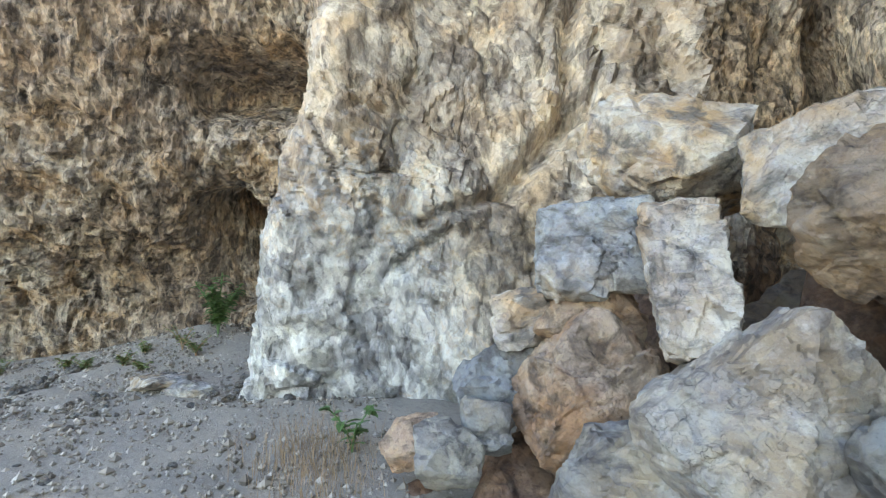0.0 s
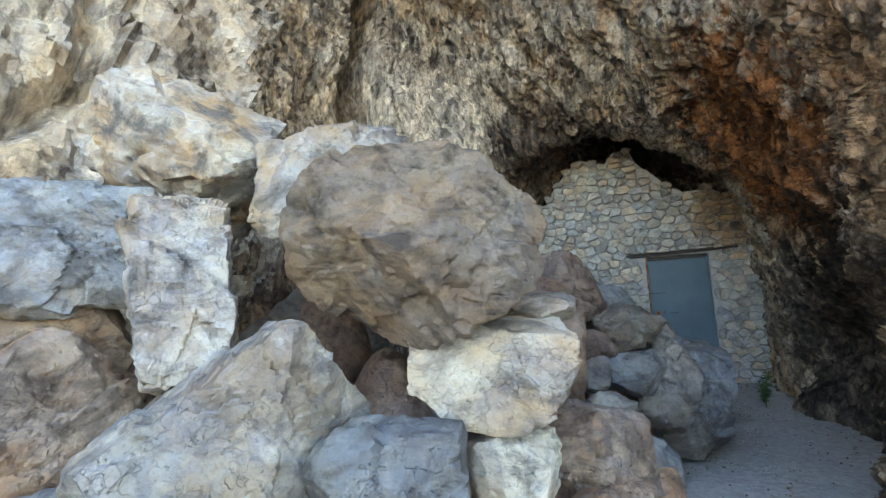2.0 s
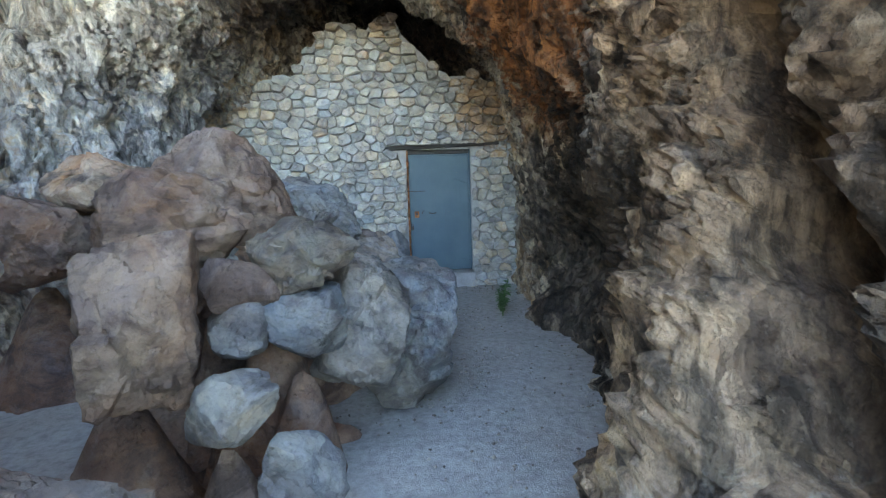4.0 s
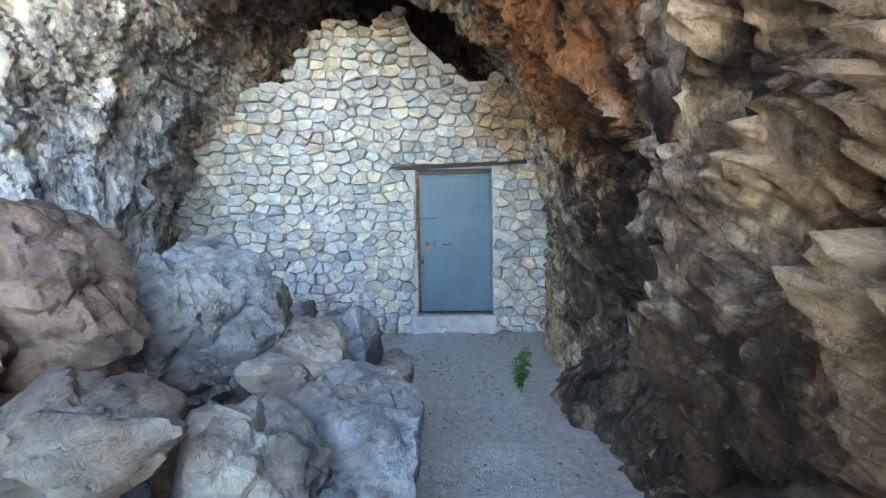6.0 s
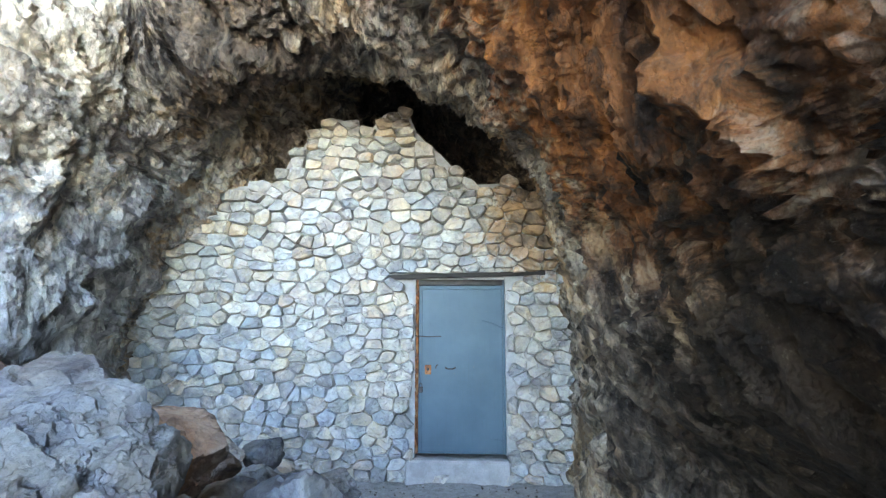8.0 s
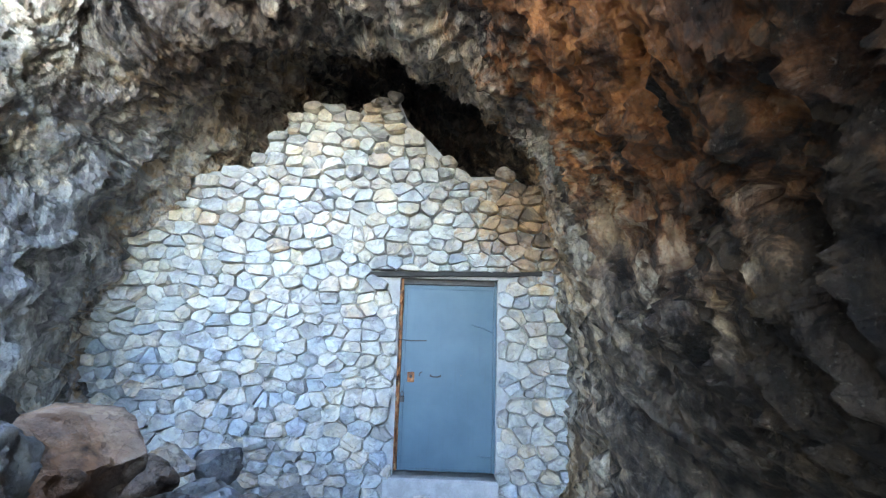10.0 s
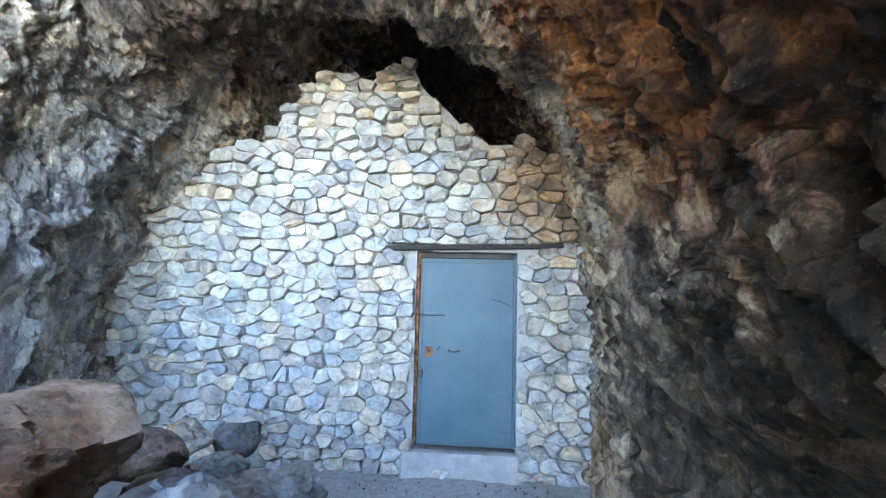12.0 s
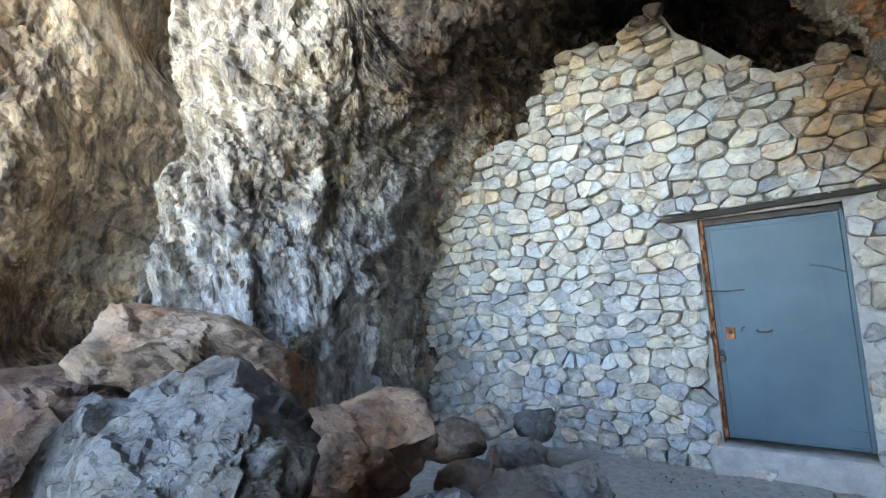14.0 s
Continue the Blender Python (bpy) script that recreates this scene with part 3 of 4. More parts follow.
def build_wall():
    """The mortar body, with the doorway left open; front at y = 0, back at y = 0.45."""
    xs = list(np.arange(-3.3, DOOR[0], 0.06)) + [DOOR[0]] + list(np.linspace(DOOR[0], DOOR[1], 12)[1:-1]) + [DOOR[1]] + list(np.arange(DOOR[1] + 0.06, 1.85, 0.06))
    verts, faces = [], []

    def column(x, lo, hi, k=24):
        base = len(verts)
        for i in range(k):
            z = lo + (hi - lo) * i / (k - 1)
            verts.append((x, 0.012 + 0.02 * fractal(Vector((x, 0, z)) * 5, 3), z))
        for i in range(k):
            verts.append((x, 0.45, lo + (hi - lo) * i / (k - 1)))
        return base

    def strip(cols, k=24):
        for a, b in zip(cols, cols[1:]):
            for i in range(k - 1):
                faces.append((a + i, b + i, b + i + 1, a + i + 1))
                faces.append((a + k + i + 1, b + k + i + 1, b + k + i, a + k + i))
            faces.append((a + k - 1, b + k - 1, b + 2 * k - 1, a + 2 * k - 1))
            faces.append((a, a + k, b + k, b))
        for c in (cols[0], cols[-1]):
            for i in range(k - 1):
                faces.append((c + i, c + i + 1, c + k + i + 1, c + k + i))

    left = [x for x in xs if x <= DOOR[0] + 1e-6]
    mid = [x for x in xs if DOOR[0] - 1e-6 <= x <= DOOR[1] + 1e-6]
    right = [x for x in xs if x >= DOOR[1] - 1e-6]
    strip([column(x, -0.5, wall_top(x) - 0.04) for x in left])
    strip([column(x, DOOR[3], wall_top(x) - 0.04) for x in mid])
    strip([column(x, -0.5, wall_top(x) - 0.04) for x in right])
    strip([column(x, -0.5, DOOR[2]) for x in mid])
    return verts, faces


wv, wf = build_wall()
stone_wall = mesh_object("wall_chapel", wv, wf, MORTAR)
tagged(stone_wall, "rubble stone wall in pale mortar closing the cave", "stone wall", kind="structure")

# ---- door ----
door = tagged(new("door_1"), "closed grey-blue painted sheet steel door in the stone wall", "door", kind="structure")
part("leaf", box_bm(0.0, 0.10, 0.0, 0.92, 0.135, 1.80, 0.005), PAINT, door)
part("frame", box_bm(-0.028, 0.08, 0.0, -0.002, 0.16, 1.86, 0.003), RUST, door, "rusty flaking steel jamb")
part("frame", box_bm(0.922, 0.09, 0.0, 0.948, 0.16, 1.86, 0.003), PAINT, door)
# frame head, its steel darkened to carry the shadow strip over the leaf
part("frame", box_bm(-0.026, 0.09, 1.804, 0.946, 0.16, 1.858, 0.003), STEEL, door)
lintel = mesh_object("lintel", [], [], BEAM)
bm = box_bm(-0.42, -0.055, 1.868, 1.43, 0.10, 1.915, 0.004)
bm.to_mesh(lintel.data)
bm.free()
tagged(lintel, "thin dark lintel beam over the doorway", "lintel", kind="structure")
lintel.rotation_euler = (0, radians(-1.5), 0)
sill = mesh_object("door_sill", [], [], MORTAR)
bm = box_bm(-0.12, -0.10, -0.40, 0.98, 0.16, -0.02, 0.02)
bm.to_mesh(sill.data)
bm.free()
tagged(sill, "worn concrete sill under the door", "sill", kind="structure")


# ---- boulders ----
def boulder(x, y, z, w, d, h, yaw=0.0, label="pale grey limestone boulder in the rock pile", mat=None, seed=1, lean=0.0, tip=0.0, sub=5, cuts=13, rough=1.0, faces=()):
    """An angular block: a sphere cut by planes, then weathered. w, d, h: half sizes across, along and up, before the turn."""
    rnd = random.Random(seed)
    planes = []
    for i in range(cuts):
        v = Vector((rnd.gauss(0, 1), rnd.gauss(0, 1), rnd.gauss(0, 1))).normalized()
        planes.append((v, rnd.uniform(0.74, 1.02)))
    for v in ((1, 0, 0), (-1, 0, 0), (0, 1, 0), (0, -1, 0), (0, 0, 1), (0, 0, -1)):
        e = 0.3 if cuts > 3 else 0.14
        planes.append((Vector((v[0] + rnd.uniform(-e, e), v[1] + rnd.uniform(-e, e), v[2] + rnd.uniform(-e, e))).normalized(), rnd.uniform(0.86, 1.0)))
    planes += [(Vector(f[:3]).normalized(), f[3]) for f in faces]
    bm = bmesh.new()
    bmesh.ops.create_icosphere(bm, subdivisions=sub, radius=1)
    off = Vector((seed * 3.7, seed * 1.3, seed * 2.1))
    size = (w * d * h) ** (1 / 3)
    for vert in bm.verts:
        u = vert.co.normalized()
        r = 1.42
        for n, k in planes:
            c = n.dot(u)
            if c > 0.05:
                r = min(r, k / c)
        p = u * r
        q = Vector((p.x * w, p.y * d, p.z * h))
        f = 0.03 * fractal(q * 2.5 + off, 3)
        f += (0.034 * facets(q, 4.2, seed) + 0.012 * facets(Vector((q.x, q.y, q.z * 1.8)), 11.0, seed)) * rough
        f -= 0.030 * fissure(q, 3.0, 0.05, seed) * rough
        f += 0.008 * ridged(Vector((q.x * 6, q.y * 6, q.z * 13)) + off, 3) * rough
        vert.co = q + Vector((u.x, u.y, u.z)) * f * min(1.0, size / 0.3)
    me = bpy.data.meshes.new("boulder")
    bm.to_mesh(me)
    bm.free()
    me.materials.append(mat or ROCK_BOULDER)
    me.polygons.foreach_set("use_smooth", [True] * len(me.polygons))
    me.set_sharp_from_angle(angle=radians(26))
    ob = new("boulder", me)
    ob.matrix_world = pose(x, y, z, tip, lean, yaw)
    tagged(ob, label, "boulder", "fallen rock pile")
    BOULDERS.append((x, y, z, w, d, h))
    return ob


BOULDERS = []
P, G_, O_ = ROCK_BOULDER, ROCK_GREY, ROCK_WARM
boulder(-3.42, -6.42, 2.28, 0.70, 0.50, 0.46, 44, "large pale limestone boulder leaning on the cliff", P, 2, 25)
boulder(-3.20, -7.34, 1.54, 0.45, 0.36, 0.31, 54, "blocky grey boulder with a brown broken face", P, 3, 0, sub=6, cuts=2)
boulder(-2.47, -7.28, 1.24, 0.21, 0.24, 0.47, 42, "upright pillar-like pale boulder", P, 4, -4, cuts=2, sub=6)
boulder(-3.56, -7.74, 1.06, 0.25, 0.25, 0.22, 64, "grey boulder wedged in the rock pile", P, 5)
boulder(-3.26, -7.42, 1.07, 0.40, 0.30, 0.26, 56, "pinkish grey boulder wedged in the pile", O_, 6)
boulder(-3.17, -7.52, 0.53, 0.52, 0.36, 0.44, 57, "tan wedge-shaped boulder at the pile's foot", O_, 7, -42, sub=6, cuts=6)
boulder(-1.97, -7.50, 0.62, 0.60, 0.42, 0.50, 37, "large pale wedge boulder with a dark broken side", ROCK_PALE, 8, 0, sub=6, cuts=1, faces=((-0.62, -0.1, 0.78, 0.56), (-0.15, -0.95, 0.25, 0.72), (0.8, -0.55, 0.0, 0.62), (0.75, 0.1, 0.65, 0.8), (-0.7, -0.5, -0.4, 0.85)))
boulder(-3.68, -7.80, 0.60, 0.44, 0.30, 0.32, 66, "blue-grey boulder against the cliff foot", G_, 9)
boulder(-3.45, -8.13, 0.34, 0.18, 0.17, 0.18, 70, "small rounded grey boulder", G_, 10, sub=4)
boulder(-3.76, -8.57, 0.22, 0.22, 0.19, 0.19, 80, "small tan boulder on the gravel", O_, 11, sub=4)
boulder(-3.38, -8.46, 0.22, 0.24, 0.18, 0.20, 76, "small grey boulder on the gravel", G_, 12, sub=4)
boulder(-2.52, -7.78, 0.25, 0.40, 0.26, 0.22, 52, "low grey boulder at the pile's foot", G_, 13)
boulder(-1.33, -7.15, 1.42, 0.54, 0.42, 0.40, 24, "huge overhanging boulder on top of the pile", ROCK_TAN, 14, 6, sub=6, rough=1.2)
boulder(-1.05, -7.02, 0.85, 0.34, 0.25, 0.225, 14, "pale cream block with a flat broken face", ROCK_PALE, 15, 3, sub=6, cuts=1, rough=0.7, faces=((0.05, -1, 0.12, 0.8), (0.1, -0.3, 0.95, 0.88), (-0.75, -0.1, -0.65, 0.95), (0.8, -0.1, -0.6, 1.0)))
boulder(-1.95, -6.72, 1.86, 0.46, 0.42, 0.31, 31, "grey boulder behind the topmost one", P, 16)
boulder(-1.35, -7.44, 0.52, 0.30, 0.20, 0.18, 29, "grey boulder low in the pile", G_, 17)
boulder(-1.39, -6.82, 0.48, 0.22, 0.22, 0.24, 21, "shaded grey boulder deep in the pile", G_, 18)
boulder(-0.97, -7.04, 0.44, 0.20, 0.20, 0.20, 11, "pale rounded boulder under the cream block", P, 19)
boulder(-0.66, -6.70, 0.47, 0.25, 0.25, 0.22, 1, "pinkish boulder with an orange stain", O_, 20)
boulder(-0.60, -6.94, 0.24, 0.17, 0.15, 0.17, 0, "tan boulder beside the path", O_, 21)
boulder(-0.86, -6.72, 1.10, 0.16, 0.16, 0.08, 7, "flat pale stone lying on the pile", P, 22, sub=4)
# filler block added behind the gap, dark to stand in for its shade
boulder(-2.5, -6.1, 0.80, 0.50, 0.40, 0.50, 29, "added filler boulder, coloured dark for the shade of the pile's gap", ROCK_SHADED, 23)
boulder(-0.93, -5.76, 0.76, 0.20, 0.28, 0.30, 15, "reddish brown boulder standing in the pile", ROCK_RED, 24)
boulder(-0.74, -5.32, 0.60, 0.13, 0.14, 0.16, 10, "small grey boulder in the pile", G_, 25, sub=4)
boulder(-0.62, -5.77, 0.42, 0.15, 0.14, 0.13, 10, "small grey stone in the pile", G_, 26, sub=4)
boulder(-0.41, -6.34, 0.05, 0.14, 0.14, 0.20, 7, "tan stone beside the path", O_, 27, sub=4)
boulder(-0.38, -5.72, 0.05, 0.14, 0.16, 0.18, 5, "grey stone beside the path", G_, 28, sub=4)
boulder(-0.98, -4.76, 1.24, 0.31, 0.28, 0.30, 42, "pointed reddish grey boulder high in the pile", ROCK_RED, 29, 15)
boulder(-2.24, -3.18, 1.20, 0.60, 0.35, 0.27, 67, "long pinkish grey boulder against the cave side", O_, 30, 27, sub=6, cuts=5)
boulder(-0.68, -4.06, 0.93, 0.37, 0.35, 0.35, 27, "large blue-grey boulder on the pile", G_, 57, sub=6, cuts=18)
boulder(-0.28, -4.00, 0.66, 0.35, 0.26, 0.24, 19, "rounded grey boulder near the door", G_, 32)
boulder(-0.14, -3.44, 0.66, 0.19, 0.20, 0.22, 13, "pale grey boulder near the door", G_, 33)
boulder(-0.03, -4.34, 0.25, 0.36, 0.30, 0.46, 13, "large grey boulder at the path's edge", G_, 34)
# grey block; the pile's shade on it is in its dark colour
boulder(-0.46, -5.16, 0.92, 0.235, 0.2, 0.15, 38, "angular grey boulder on the pile, darkened to look shaded", ROCK_SHADED, 35, cuts=16, rough=1.4)
boulder(-0.22, -4.78, 0.48, 0.24, 0.25, 0.36, 25, "tall grey slab leaning in the pile", G_, 36, 15)
boulder(-0.44, -5.20, 0.60, 0.21, 0.20, 0.17, 38, "pale grey boulder low in the pile", G_, 37)
boulder(-0.72, -5.30, 0.80, 0.13, 0.13, 0.13, 48, "small reddish boulder in the pile", ROCK_RED, 38, sub=4)
boulder(-1.05, -5.12, 1.10, 0.32, 0.26, 0.22, 50, "reddish grey boulder at the pile's back", ROCK_RED, 39)
boulder(0.06, -3.30, 0.40, 0.15, 0.15, 0.15, 9, "small grey stone before the wall", G_, 40, sub=4)
boulder(-1.02, -3.08, 0.76, 0.39, 0.30, 0.24, 52, "pinkish grey boulder before the stone wall", O_, 41)
boulder(-1.19, -2.16, 0.50, 0.23, 0.18, 0.14, 39, "pinkish flat stone before the stone wall", O_, 42, sub=4)
boulder(-2.55, -3.90, 0.92, 0.35, 0.30, 0.28, 82, "dark red-brown boulder in the cave corner", ROCK_RED, 43)
boulder(-0.92, -2.40, 0.36, 0.17, 0.15, 0.15, 38, "small grey stone in the rubble", G_, 44, sub=4)
boulder(-0.52, -2.18, 0.26, 0.38, 0.25, 0.18, 28, "flat grey boulder in the rubble", G_, 45)
boulder(-1.52, -1.18, 0.32, 0.16, 0.13, 0.13, 34, "pale triangular stone leaning at the wall foot", P, 46, sub=4)
boulder(-1.28, -0.95, 0.26, 0.18, 0.12, 0.11, 29, "small grey stone at the wall foot", G_, 47, sub=4)
boulder(-1.20, -1.30, 0.16, 0.18, 0.12, 0.12, 31, "small grey stone at the wall foot", G_, 48, sub=4)

boulder(-7.2, -10.55, ground_z(-7.2, -10.55) + 0.04, 0.55, 0.32, 0.09, 20, "flat pale slab lying on the gravel", P, 61, sub=4)
boulder(-6.6, -10.2, ground_z(-6.6, -10.2) + 0.04, 0.3, 0.2, 0.08, 50, "flat pale slab lying on the gravel", P, 62, sub=4)

# ---- rubble heap under the boulders ----
def heap_z(x, y):
    top = ground_z(x, y) - 0.12
    for bx, by, bz, w, d, h in BOULDERS:
        r = max(w, d) * 1.1 + 0.05
        back = 0.25 if bz > 0.6 else 0.05
        q = ((x - bx + back) ** 2 + (y - by - back) ** 2) / (r * r)
        if q < 4:
            top = max(top, (bz - h * 1.0 + 0.22) * math.exp(-q * 2.0) - 0.32)
    return top - 0.7 * smooth(-0.55, 0.05, x)


def build_heap():
    xs = np.arange(-5.2, 0.75, 0.05)
    ys = np.arange(-9.2, -0.3, 0.05)
    verts = []
    for y in ys:
        for x in xs:
            p = Vector((x, y, 0))
            verts.append((x, y, heap_z(x, y) + 0.05 * fractal(p * 4, 4) + 0.03 * ridged(p * 7, 2)))
    n = len(xs)
    faces = [(j * n + i, j * n + i + 1, (j + 1) * n + i + 1, (j + 1) * n + i) for j in range(len(ys) - 1) for i in range(n - 1)]
    return verts, faces


hv, hf = build_heap()
tagged(mesh_object("rubble_heap", hv, hf, ROCK_RED, True), "broken stone and earth packed under the boulders", "rubble", kind="stuff")


# ---- door hardware ----
def rod(pts, r, k=6):
    """A thin bent rod through the points."""
    bm = bmesh.new()
    rings = []
    for i, p in enumerate(pts):
        a, b = Vector(pts[max(i - 1, 0)]), Vector(pts[min(i + 1, len(pts) - 1)])
        q = (b - a).normalized().to_track_quat("Z", "Y")
        rings.append([bm.verts.new(Vector(p) + q @ Vector((r * math.cos(2 * math.pi * j / k), r * math.sin(2 * math.pi * j / k), 0))) for j in range(k)])
    for a, b in zip(rings, rings[1:]):
        for j in range(k):
            bm.faces.new((a[j], a[(j + 1) % k], b[(j + 1) % k], b[j]))
    bm.faces.new(rings[0][::-1])
    bm.faces.new(rings[-1])
    return bm


part("edge_strip", box_bm(0.012, 0.092, 0.01, 0.040, 0.102, 1.79, 0.002), PAINT, door)
part("edge_strip", box_bm(0.0, 0.092, 1.755, 0.92, 0.101, 1.775, 0.002), PAINT, door)
part("edge_strip", box_bm(0.02, 0.092, 0.012, 0.91, 0.101, 0.026, 0.002), PAINT, door)
part("pull_handle", rod([(0.30, 0.10, 0.905), (0.30, 0.06, 0.90), (0.33, 0.05, 0.893), (0.37, 0.05, 0.893), (0.40, 0.06, 0.90), (0.40, 0.10, 0.905)], 0.007), STEEL, door, "small bent steel pull handle")
part("latch", rod([(0.19, 0.10, 0.91), (0.19, 0.07, 0.90), (0.20, 0.065, 0.93), (0.22, 0.065, 0.935)], 0.006), STEEL, door)
lock = part("lock_plate", box_bm(0.07, 0.088, 0.83, 0.14, 0.101, 0.93, 0.006), RUST, door, "rusty lock plate")
bm = bmesh.new()
bmesh.ops.create_cone(bm, cap_ends=True, segments=14, radius1=0.016, radius2=0.012, depth=0.03, matrix=pose(0.105, 0.08, 0.885, 90))
part("lock_cylinder", bm, STEEL, lock)
padlock = part("padlock", box_bm(0.005, 0.055, 0.64, 0.05, 0.085, 0.70, 0.006), STEEL, door, "small steel padlock")
part("shackle", rod([(0.015, 0.07, 0.70), (0.015, 0.07, 0.73), (0.028, 0.07, 0.742), (0.041, 0.07, 0.73), (0.041, 0.07, 0.70)], 0.005), STEEL, padlock)
part("bent_wire", rod([(-0.09, 0.0, 1.27), (-0.02, 0.05, 1.245), (0.10, 0.09, 1.235), (0.25, 0.095, 1.24)], 0.006), STEEL, door)
part("hinge_strap", rod([(0.70, 0.095, 1.41), (0.80, 0.09, 1.385), (0.88, 0.085, 1.35), (0.925, 0.09, 1.33)], 0.009), PAINT, door)
part("hinge_strap", rod([(0.78, 0.095, 0.16), (0.86, 0.09, 0.15), (0.925, 0.09, 0.145)], 0.008), PAINT, door)
for k, (z0, z1, x0) in enumerate(((1.60, 1.74, -0.035), (1.32, 1.55, -0.06), (0.86, 1.02, -0.05), (0.70, 0.84, -0.06), (0.48, 0.66, -0.055), (0.08, 0.40, -0.05))):
    bm = box_bm(x0, 0.03, z0, x0 + 0.035, 0.075, z1, 0.003)
    rnd = random.Random(300 + k)
    bmesh.ops.subdivide_edges(bm, edges=[e for e in bm.edges if e.calc_length() > 0.06], cuts=4)
    for v in bm.verts:
        v.co += Vector((rnd.uniform(-.012, .012), rnd.uniform(-.01, .01), rnd.uniform(-.01, .01)))
    part("rust_flake", bm, RUST, door, "flaking orange rust")


# ---- plants ----
def leaf_bm(bm, base, aim, side, length, width):
    """One folded leaf."""
    aim, side = aim.normalized(), side.normalized()
    up = aim.cross(side)
    rows = [(0.0, 0.03), (0.3, 0.5), (0.6, 0.42), (0.85, 0.2), (1.0, 0.02)]
    prev = None
    for t, w in rows:
        c = base + aim * (length * t) - Vector((0, 0, 1)) * (length * 0.35 * t * t)
        ring = [bm.verts.new(c - side * (w * width) + up * (0.12 * width)), bm.verts.new(c), bm.verts.new(c + side * (w * width) + up * (0.12 * width))]
        if prev:
            bm.faces.new((prev[0], prev[1], ring[1], ring[0]))
            bm.faces.new((prev[1], prev[2], ring[2], ring[1]))
        prev = ring


def seedling(x, y, z, height, stems, leaves, size, mat, label, seed, spread=0.4):
    """A leafy young plant: thin stems with folded leaves."""
    rnd = random.Random(seed)
    plant = tagged(new("plant"), label, "plant")
    plant.location = (x, y, z)
    for s in range(stems):
        a = rnd.uniform(0, 2 * math.pi)
        h = height * rnd.uniform(0.6, 1.0)
        lean = Vector((math.cos(a), math.sin(a), 0)) * (spread * h * (0.2 if stems == 1 else 1))
        pts = [tuple(lean * (t * t) + Vector((0, 0, h * t))) for t in (0, 0.25, 0.5, 0.75, 1.0)]
        part("stem", rod(pts, 0.004 + height * 0.006, 5), DRY if mat is LEAF_PALE else mat, plant)
        bm = bmesh.new()
        for k in range(leaves):
            t = rnd.uniform(0.3, 1.0)
            base = lean * (t * t) + Vector((0, 0, h * t))
            b = rnd.uniform(0, 2 * math.pi)
            aim = Vector((math.cos(b), math.sin(b), rnd.uniform(0.0, 0.7)))
            leaf_bm(bm, base, aim, Vector((-math.sin(b), math.cos(b), rnd.uniform(-.3, .3))), size * rnd.uniform(0.6, 1.2), size * 0.55)
        part("leaves", bm, mat, plant)
    return plant


seedling(-4.45, -8.85, ground_z(-4.45, -8.85) - 0.02, 0.42, 3, 12, 0.13, LEAF, "broad-leaved green seedling at the cliff foot", 1, 0.5)
seedling(1.05, -2.05, -0.25, 0.46, 5, 26, 0.075, LEAF, "small leafy weed growing beside the path", 2, 0.15)
seedling(-9.0, -10.05, ground_z(-9.0, -10.05) - 0.03, 1.0, 9, 36, 0.16, LEAF, "dark green bush in the rock hollow", 3, 0.4)
for k, (x, y, h) in enumerate(((-8.9, -12.0, 0.22), (-8.6, -11.7, 0.2), (-8.4, -11.2, 0.28), (-8.6, -10.5, 0.4), (-8.3, -10.3, 0.3), (-9.1, -12.8, 0.25), (-8.8, -11.0, 0.2), (-8.0, -10.9, 0.16))):
    seedling(x, y, ground_z(x, y) - 0.02, h, 5, 22, 0.07, LEAF_PALE, "low grey-green shrub on the gravel bank", 20 + k, 0.7)


def build_grass():
    rnd = random.Random(5)
    bm = bmesh.new()
    for k in range(700):
        x, y = rnd.gauss(-4.35, 0.35), rnd.gauss(-9.15, 0.22)
        z = ground_z(x, y) - 0.02
        a, h = rnd.uniform(0, 6.28), rnd.uniform(0.08, 0.3)
        lean = Vector((math.cos(a), math.sin(a), 0)) * h * rnd.uniform(0.2, 0.9)
        side = Vector((-math.sin(a), math.cos(a), 0)) * 0.003
        prev = None
        for t in (0, 0.4, 0.75, 1.0):
            c = Vector((x, y, z)) + lean * (t * t) + Vector((0, 0, h * t))
            ring = (bm.verts.new(c - side * (1.05 - t)), bm.verts.new(c + side * (1.05 - t)))
            if prev:
                bm.faces.new((prev[0], prev[1], ring[1], ring[0]))
            prev = ring
    me = bpy.data.meshes.new("dry_grass")
    bm.to_mesh(me)
    bm.free()
    me.materials.append(DRY)
    tagged(new("dry_grass", me), "dry brown grass and twigs on the gravel", "grass", kind="stuff")


build_grass()


def small_stone(seed):
    """A loose stone, about a unit across."""
    rnd = random.Random(seed)
    bm = bmesh.new()
    bmesh.ops.create_icosphere(bm, subdivisions=1, radius=0.5)
    for v in bm.verts:
        v.co *= rnd.uniform(0.72, 1.1)
        v.co.z *= 0.65
    me = bpy.data.meshes.new("loose_stone")
    bm.to_mesh(me)
    bm.free()
    return me


LOOSE = [small_stone(40 + i) for i in range(8)]
for me in LOOSE:
    me.materials.append(ROCK_GREY)


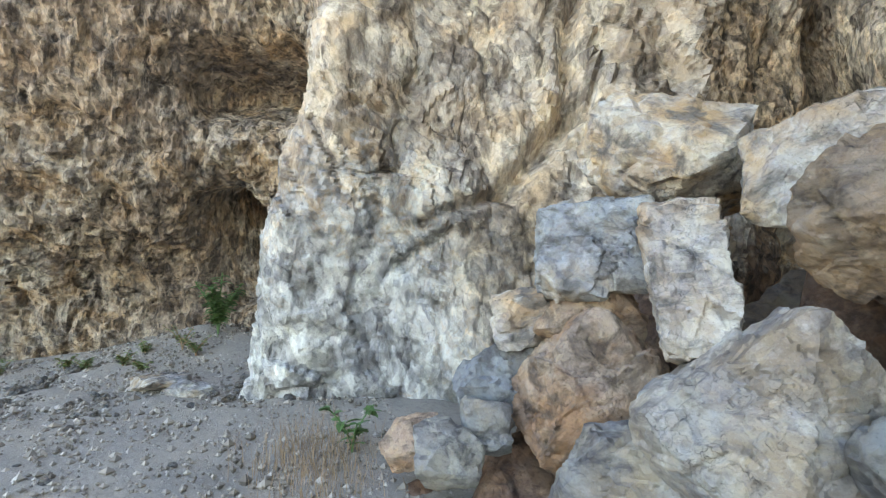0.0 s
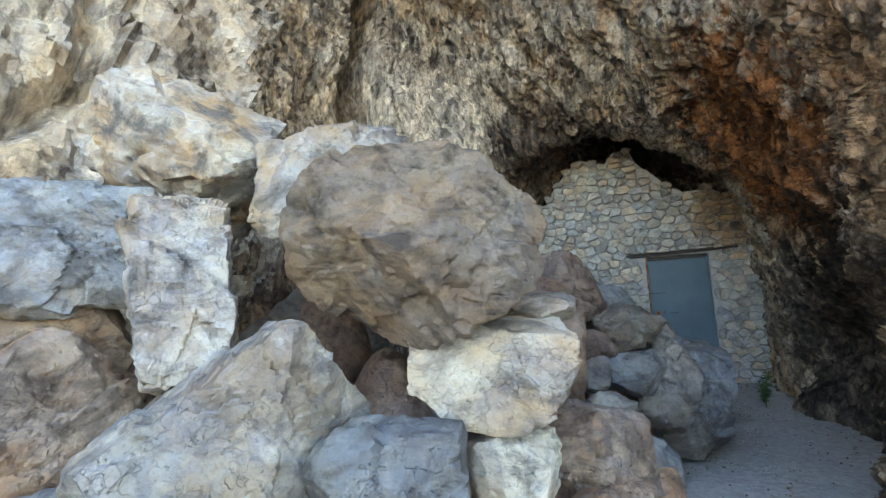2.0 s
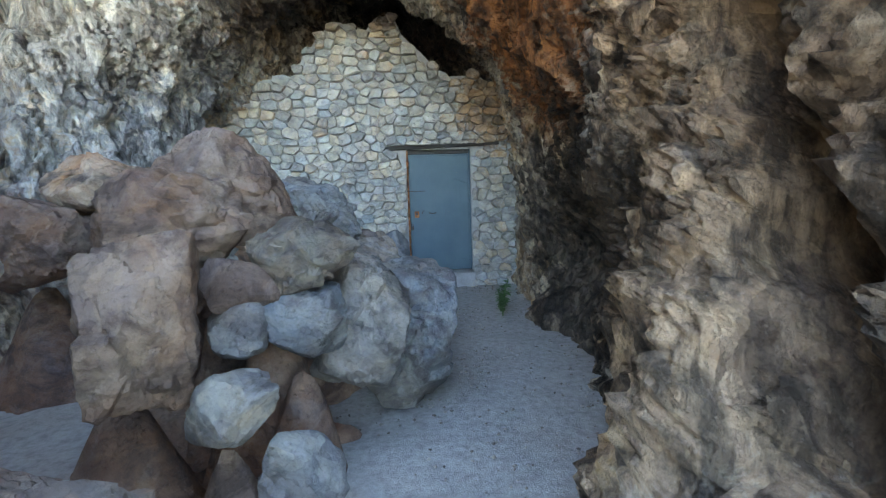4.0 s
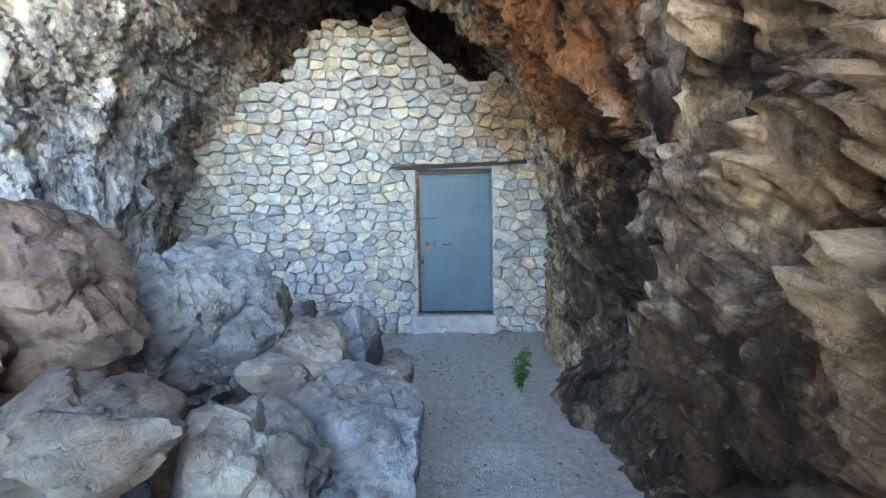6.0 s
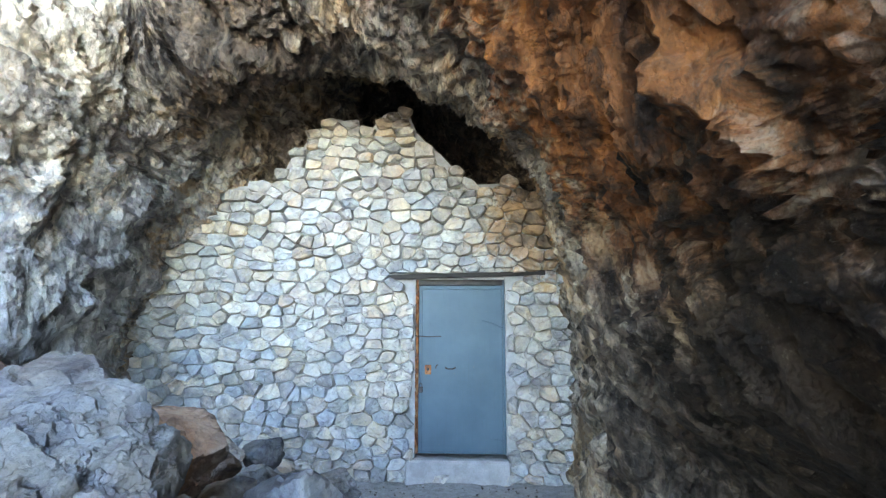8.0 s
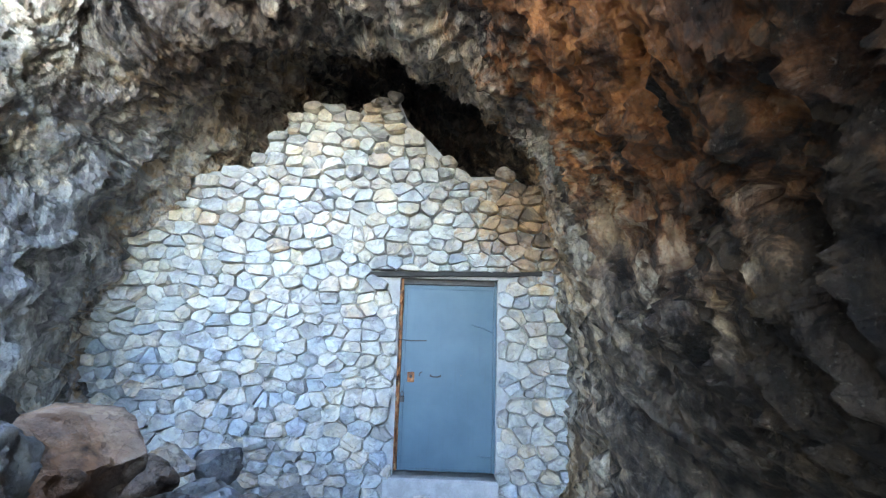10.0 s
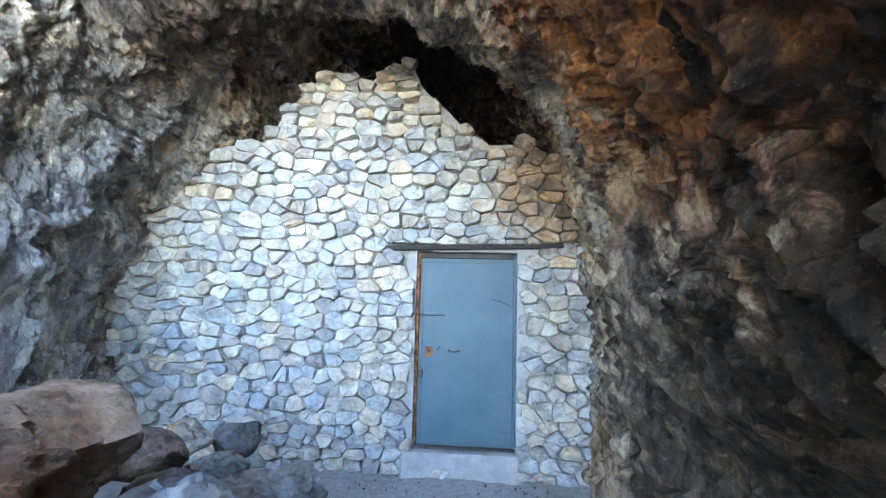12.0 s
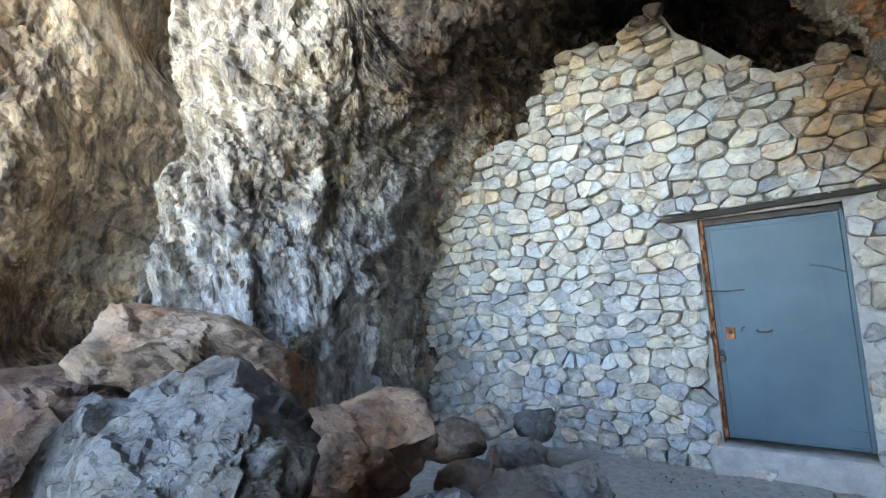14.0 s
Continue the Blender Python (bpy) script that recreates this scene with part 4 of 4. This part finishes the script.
def lay_loose():
    rnd = random.Random(9)
    for cx, cy, sx, sy, n, lo, hi in ((-8.05, -12.2, 0.5, 0.45, 20, 0.08, 0.22), (-6.6, -11.0, 0.5, 0.3, 12, 0.05, 0.13), (-6.7, -9.7, 0.5, 0.3, 14, 0.06, 0.16), (-5.0, -11.4, 0.6, 0.6, 8, 0.04, 0.10)):
        for k in range(n):
            x, y, s = rnd.gauss(cx, sx), rnd.gauss(cy, sy), rnd.uniform(lo, hi)
            ob = new("loose_stone", LOOSE[rnd.randrange(8)])
            ob.matrix_world = pose(x, y, ground_z(x, y) + s * 0.16, rnd.uniform(-15, 15), rnd.uniform(-15, 15), rnd.uniform(0, 360)) @ Matrix.Diagonal((s * 1.3, s, s, 1))
            tagged(ob, "loose grey limestone chunk on the gravel", "stone", "loose stones")
    # finer gravel, nobody could count
    verts, faces = [], []
    for k in range(15000):
        if k % 9:
            x, y, s = rnd.uniform(-10, -2.6), rnd.uniform(-13.5, -8.3), 0.008 + 0.03 * rnd.random() ** 3 * (2.0 if rnd.random() < 0.1 else 1)
        else:
            x, y, s = rnd.uniform(-0.6, 1.5), rnd.uniform(-8, -0.15), rnd.uniform(0.005, 0.017)
        z = ground_z(x, y) + 0.25 * s
        b = len(verts)
        r = [(rnd.uniform(0.6, 1.1) * s) for _ in range(6)]
        verts += [(x + r[0], y, z), (x, y + r[1], z), (x - r[2], y, z), (x, y - r[3], z), (x + rnd.uniform(-.3, .3) * s, y, z + 0.7 * r[4]), (x, y, z - s)]
        for i in range(4):
            j = (i + 1) % 4
            faces += [(b + i, b + j, b + 4), (b + j, b + i, b + 5)]
    tagged(mesh_object("gravel", verts, faces, GRAVEL), "scattered grey gravel on the path", "gravel", kind="stuff")


lay_loose()


# ---- the stones of the wall ----
def cut_polygon(poly, nx, nz, k):
    """The part of a polygon where nx * x + nz * z <= k."""
    out = []
    for (ax, az), (bx, bz) in zip(poly, poly[1:] + poly[:1]):
        da, db = nx * ax + nz * az - k, nx * bx + nz * bz - k
        if da <= 0:
            out.append((ax, az))
        if da * db < 0:
            t = da / (da - db)
            out.append((ax + (bx - ax) * t, az + (bz - az) * t))
    return out


def stone_seeds():
    """Centres of the rubble: uneven courses of stones of mixed widths."""
    rnd = random.Random(77)
    seeds = []
    z = -0.5
    while z < 4.2:
        hrow = rnd.uniform(0.095, 0.15)
        x = -3.6 + rnd.uniform(-0.1, 0.1)
        while x < 2.1:
            w = rnd.choice((0.09, 0.13, 0.15, 0.17, 0.19, 0.22, 0.25, 0.29))
            wave = 0.06 * noise.noise(Vector((x * 1.1, z * 1.6, 5)))
            seeds.append((x + w / 2 + rnd.uniform(-0.02, 0.02), z + hrow / 2 + wave + rnd.uniform(-0.042, 0.042)))
            x += w
        z += hrow
    return seeds


def stone_outline(seed, near):
    """The room that a stone fills between its neighbours; courses press it flat."""
    sx, sz = seed
    poly = [(sx - 0.24, sz - 0.14), (sx + 0.24, sz - 0.14), (sx + 0.24, sz + 0.14), (sx - 0.24, sz + 0.14)]
    for ox, oz in near:
        nx, nz = (ox - sx), (oz - sz) * 1.9
        k = nx * (sx + ox) / 2 + nz * (sz + oz) / 2
        poly = cut_polygon(poly, nx, nz, k)
        if len(poly) < 3:
            return []
    if -0.1 < sz < DOOR[3] + 0.02:
        poly = cut_polygon(poly, 1, 0, DOOR[0] - 0.005) if sx < DOOR[0] else cut_polygon(poly, -1, 0, -DOOR[1] - 0.005)
    elif DOOR[0] - 0.3 < sx < DOOR[1] + 0.3 and sz > DOOR[3]:
        poly = cut_polygon(poly, 0, -1, -DOOR[3] - 0.07)
    return poly


def stone_mesh(poly, rnd):
    """One rubble stone: rounded outline, worn rim and a rough face, its back bedded in mortar."""
    mx = sum(p[0] for p in poly) / len(poly)
    mz = sum(p[1] for p in poly) / len(poly)
    ring = []
    for (ax, az), (bx, bz) in zip(poly, poly[1:] + poly[:1]):
        if abs(ax - bx) + abs(az - bz) < 0.03:
            ring.append(((ax + bx) / 2, (az + bz) / 2))
            continue
        for t in (rnd.uniform(0.12, 0.26), rnd.uniform(0.74, 0.88)):
            ring.append((ax + (bx - ax) * t + rnd.uniform(-.006, .006), az + (bz - az) * t + rnd.uniform(-.006, .006)))
    gap = rnd.choice((-0.006, -0.004, -0.002, 0.0, 0.004))

    def inset(d):
        out = []
        for x, z in ring:
            r = math.hypot(x - mx, z - mz) + 1e-6
            out.append((mx + (x - mx) * max(0.3, 1 - d / r), mz + (z - mz) * max(0.3, 1 - d / r)))
        return out

    depth = rnd.uniform(0.035, 0.105)
    tx, tz = rnd.uniform(-0.25, 0.25), rnd.uniform(-0.2, 0.45)
    k = len(ring)
    verts = [(x, 0.04, z) for x, z in inset(gap + 0.012)]
    verts += [(x, -depth * 0.45 + rnd.uniform(-.006, .006), z) for x, z in inset(gap)]
    verts += [(x, -depth + tx * (x - mx) + tz * (z - mz) + rnd.uniform(-.012, .012), z) for x, z in inset(gap + rnd.uniform(0.008, 0.022))]
    verts.append((mx + rnd.uniform(-.03, .03), -depth - rnd.uniform(0.0, 0.014), mz + rnd.uniform(-.02, .02)))
    faces = []
    for lay in (0, k):
        for i in range(k):
            j = (i + 1) % k
            faces.append((lay + i, lay + j, lay + k + j, lay + k + i))
    faces += [(2 * k + i, 2 * k + (i + 1) % k, 3 * k) for i in range(k)]
    me = bpy.data.meshes.new("stone")
    me.from_pydata(verts, [], faces)
    me.materials.append(STONE_WALL)
    me.update()
    return me


def lay_stones():
    rnd = random.Random(78)
    seeds = stone_seeds()
    for sx, sz in seeds:
        if not -3.35 < sx < 1.85 or sz + 0.035 > wall_top(sx):
            continue
        if DOOR[0] - 0.01 < sx < DOOR[1] + 0.01 and -0.1 < sz < DOOR[3] + 0.05:
            continue
        near = [o for o in seeds if abs(o[0] - sx) < 0.6 and abs(o[1] - sz) < 0.4 and o != (sx, sz)]
        poly = stone_outline((sx, sz), near)
        if len(poly) < 3:
            continue
        area = 0.5 * abs(sum(a[0] * b[1] - b[0] * a[1] for a, b in zip(poly, poly[1:] + poly[:1])))
        if area < 0.002:
            continue
        ob = new("stone", stone_mesh(poly, rnd))
        ob.parent = stone_wall


lay_stones()
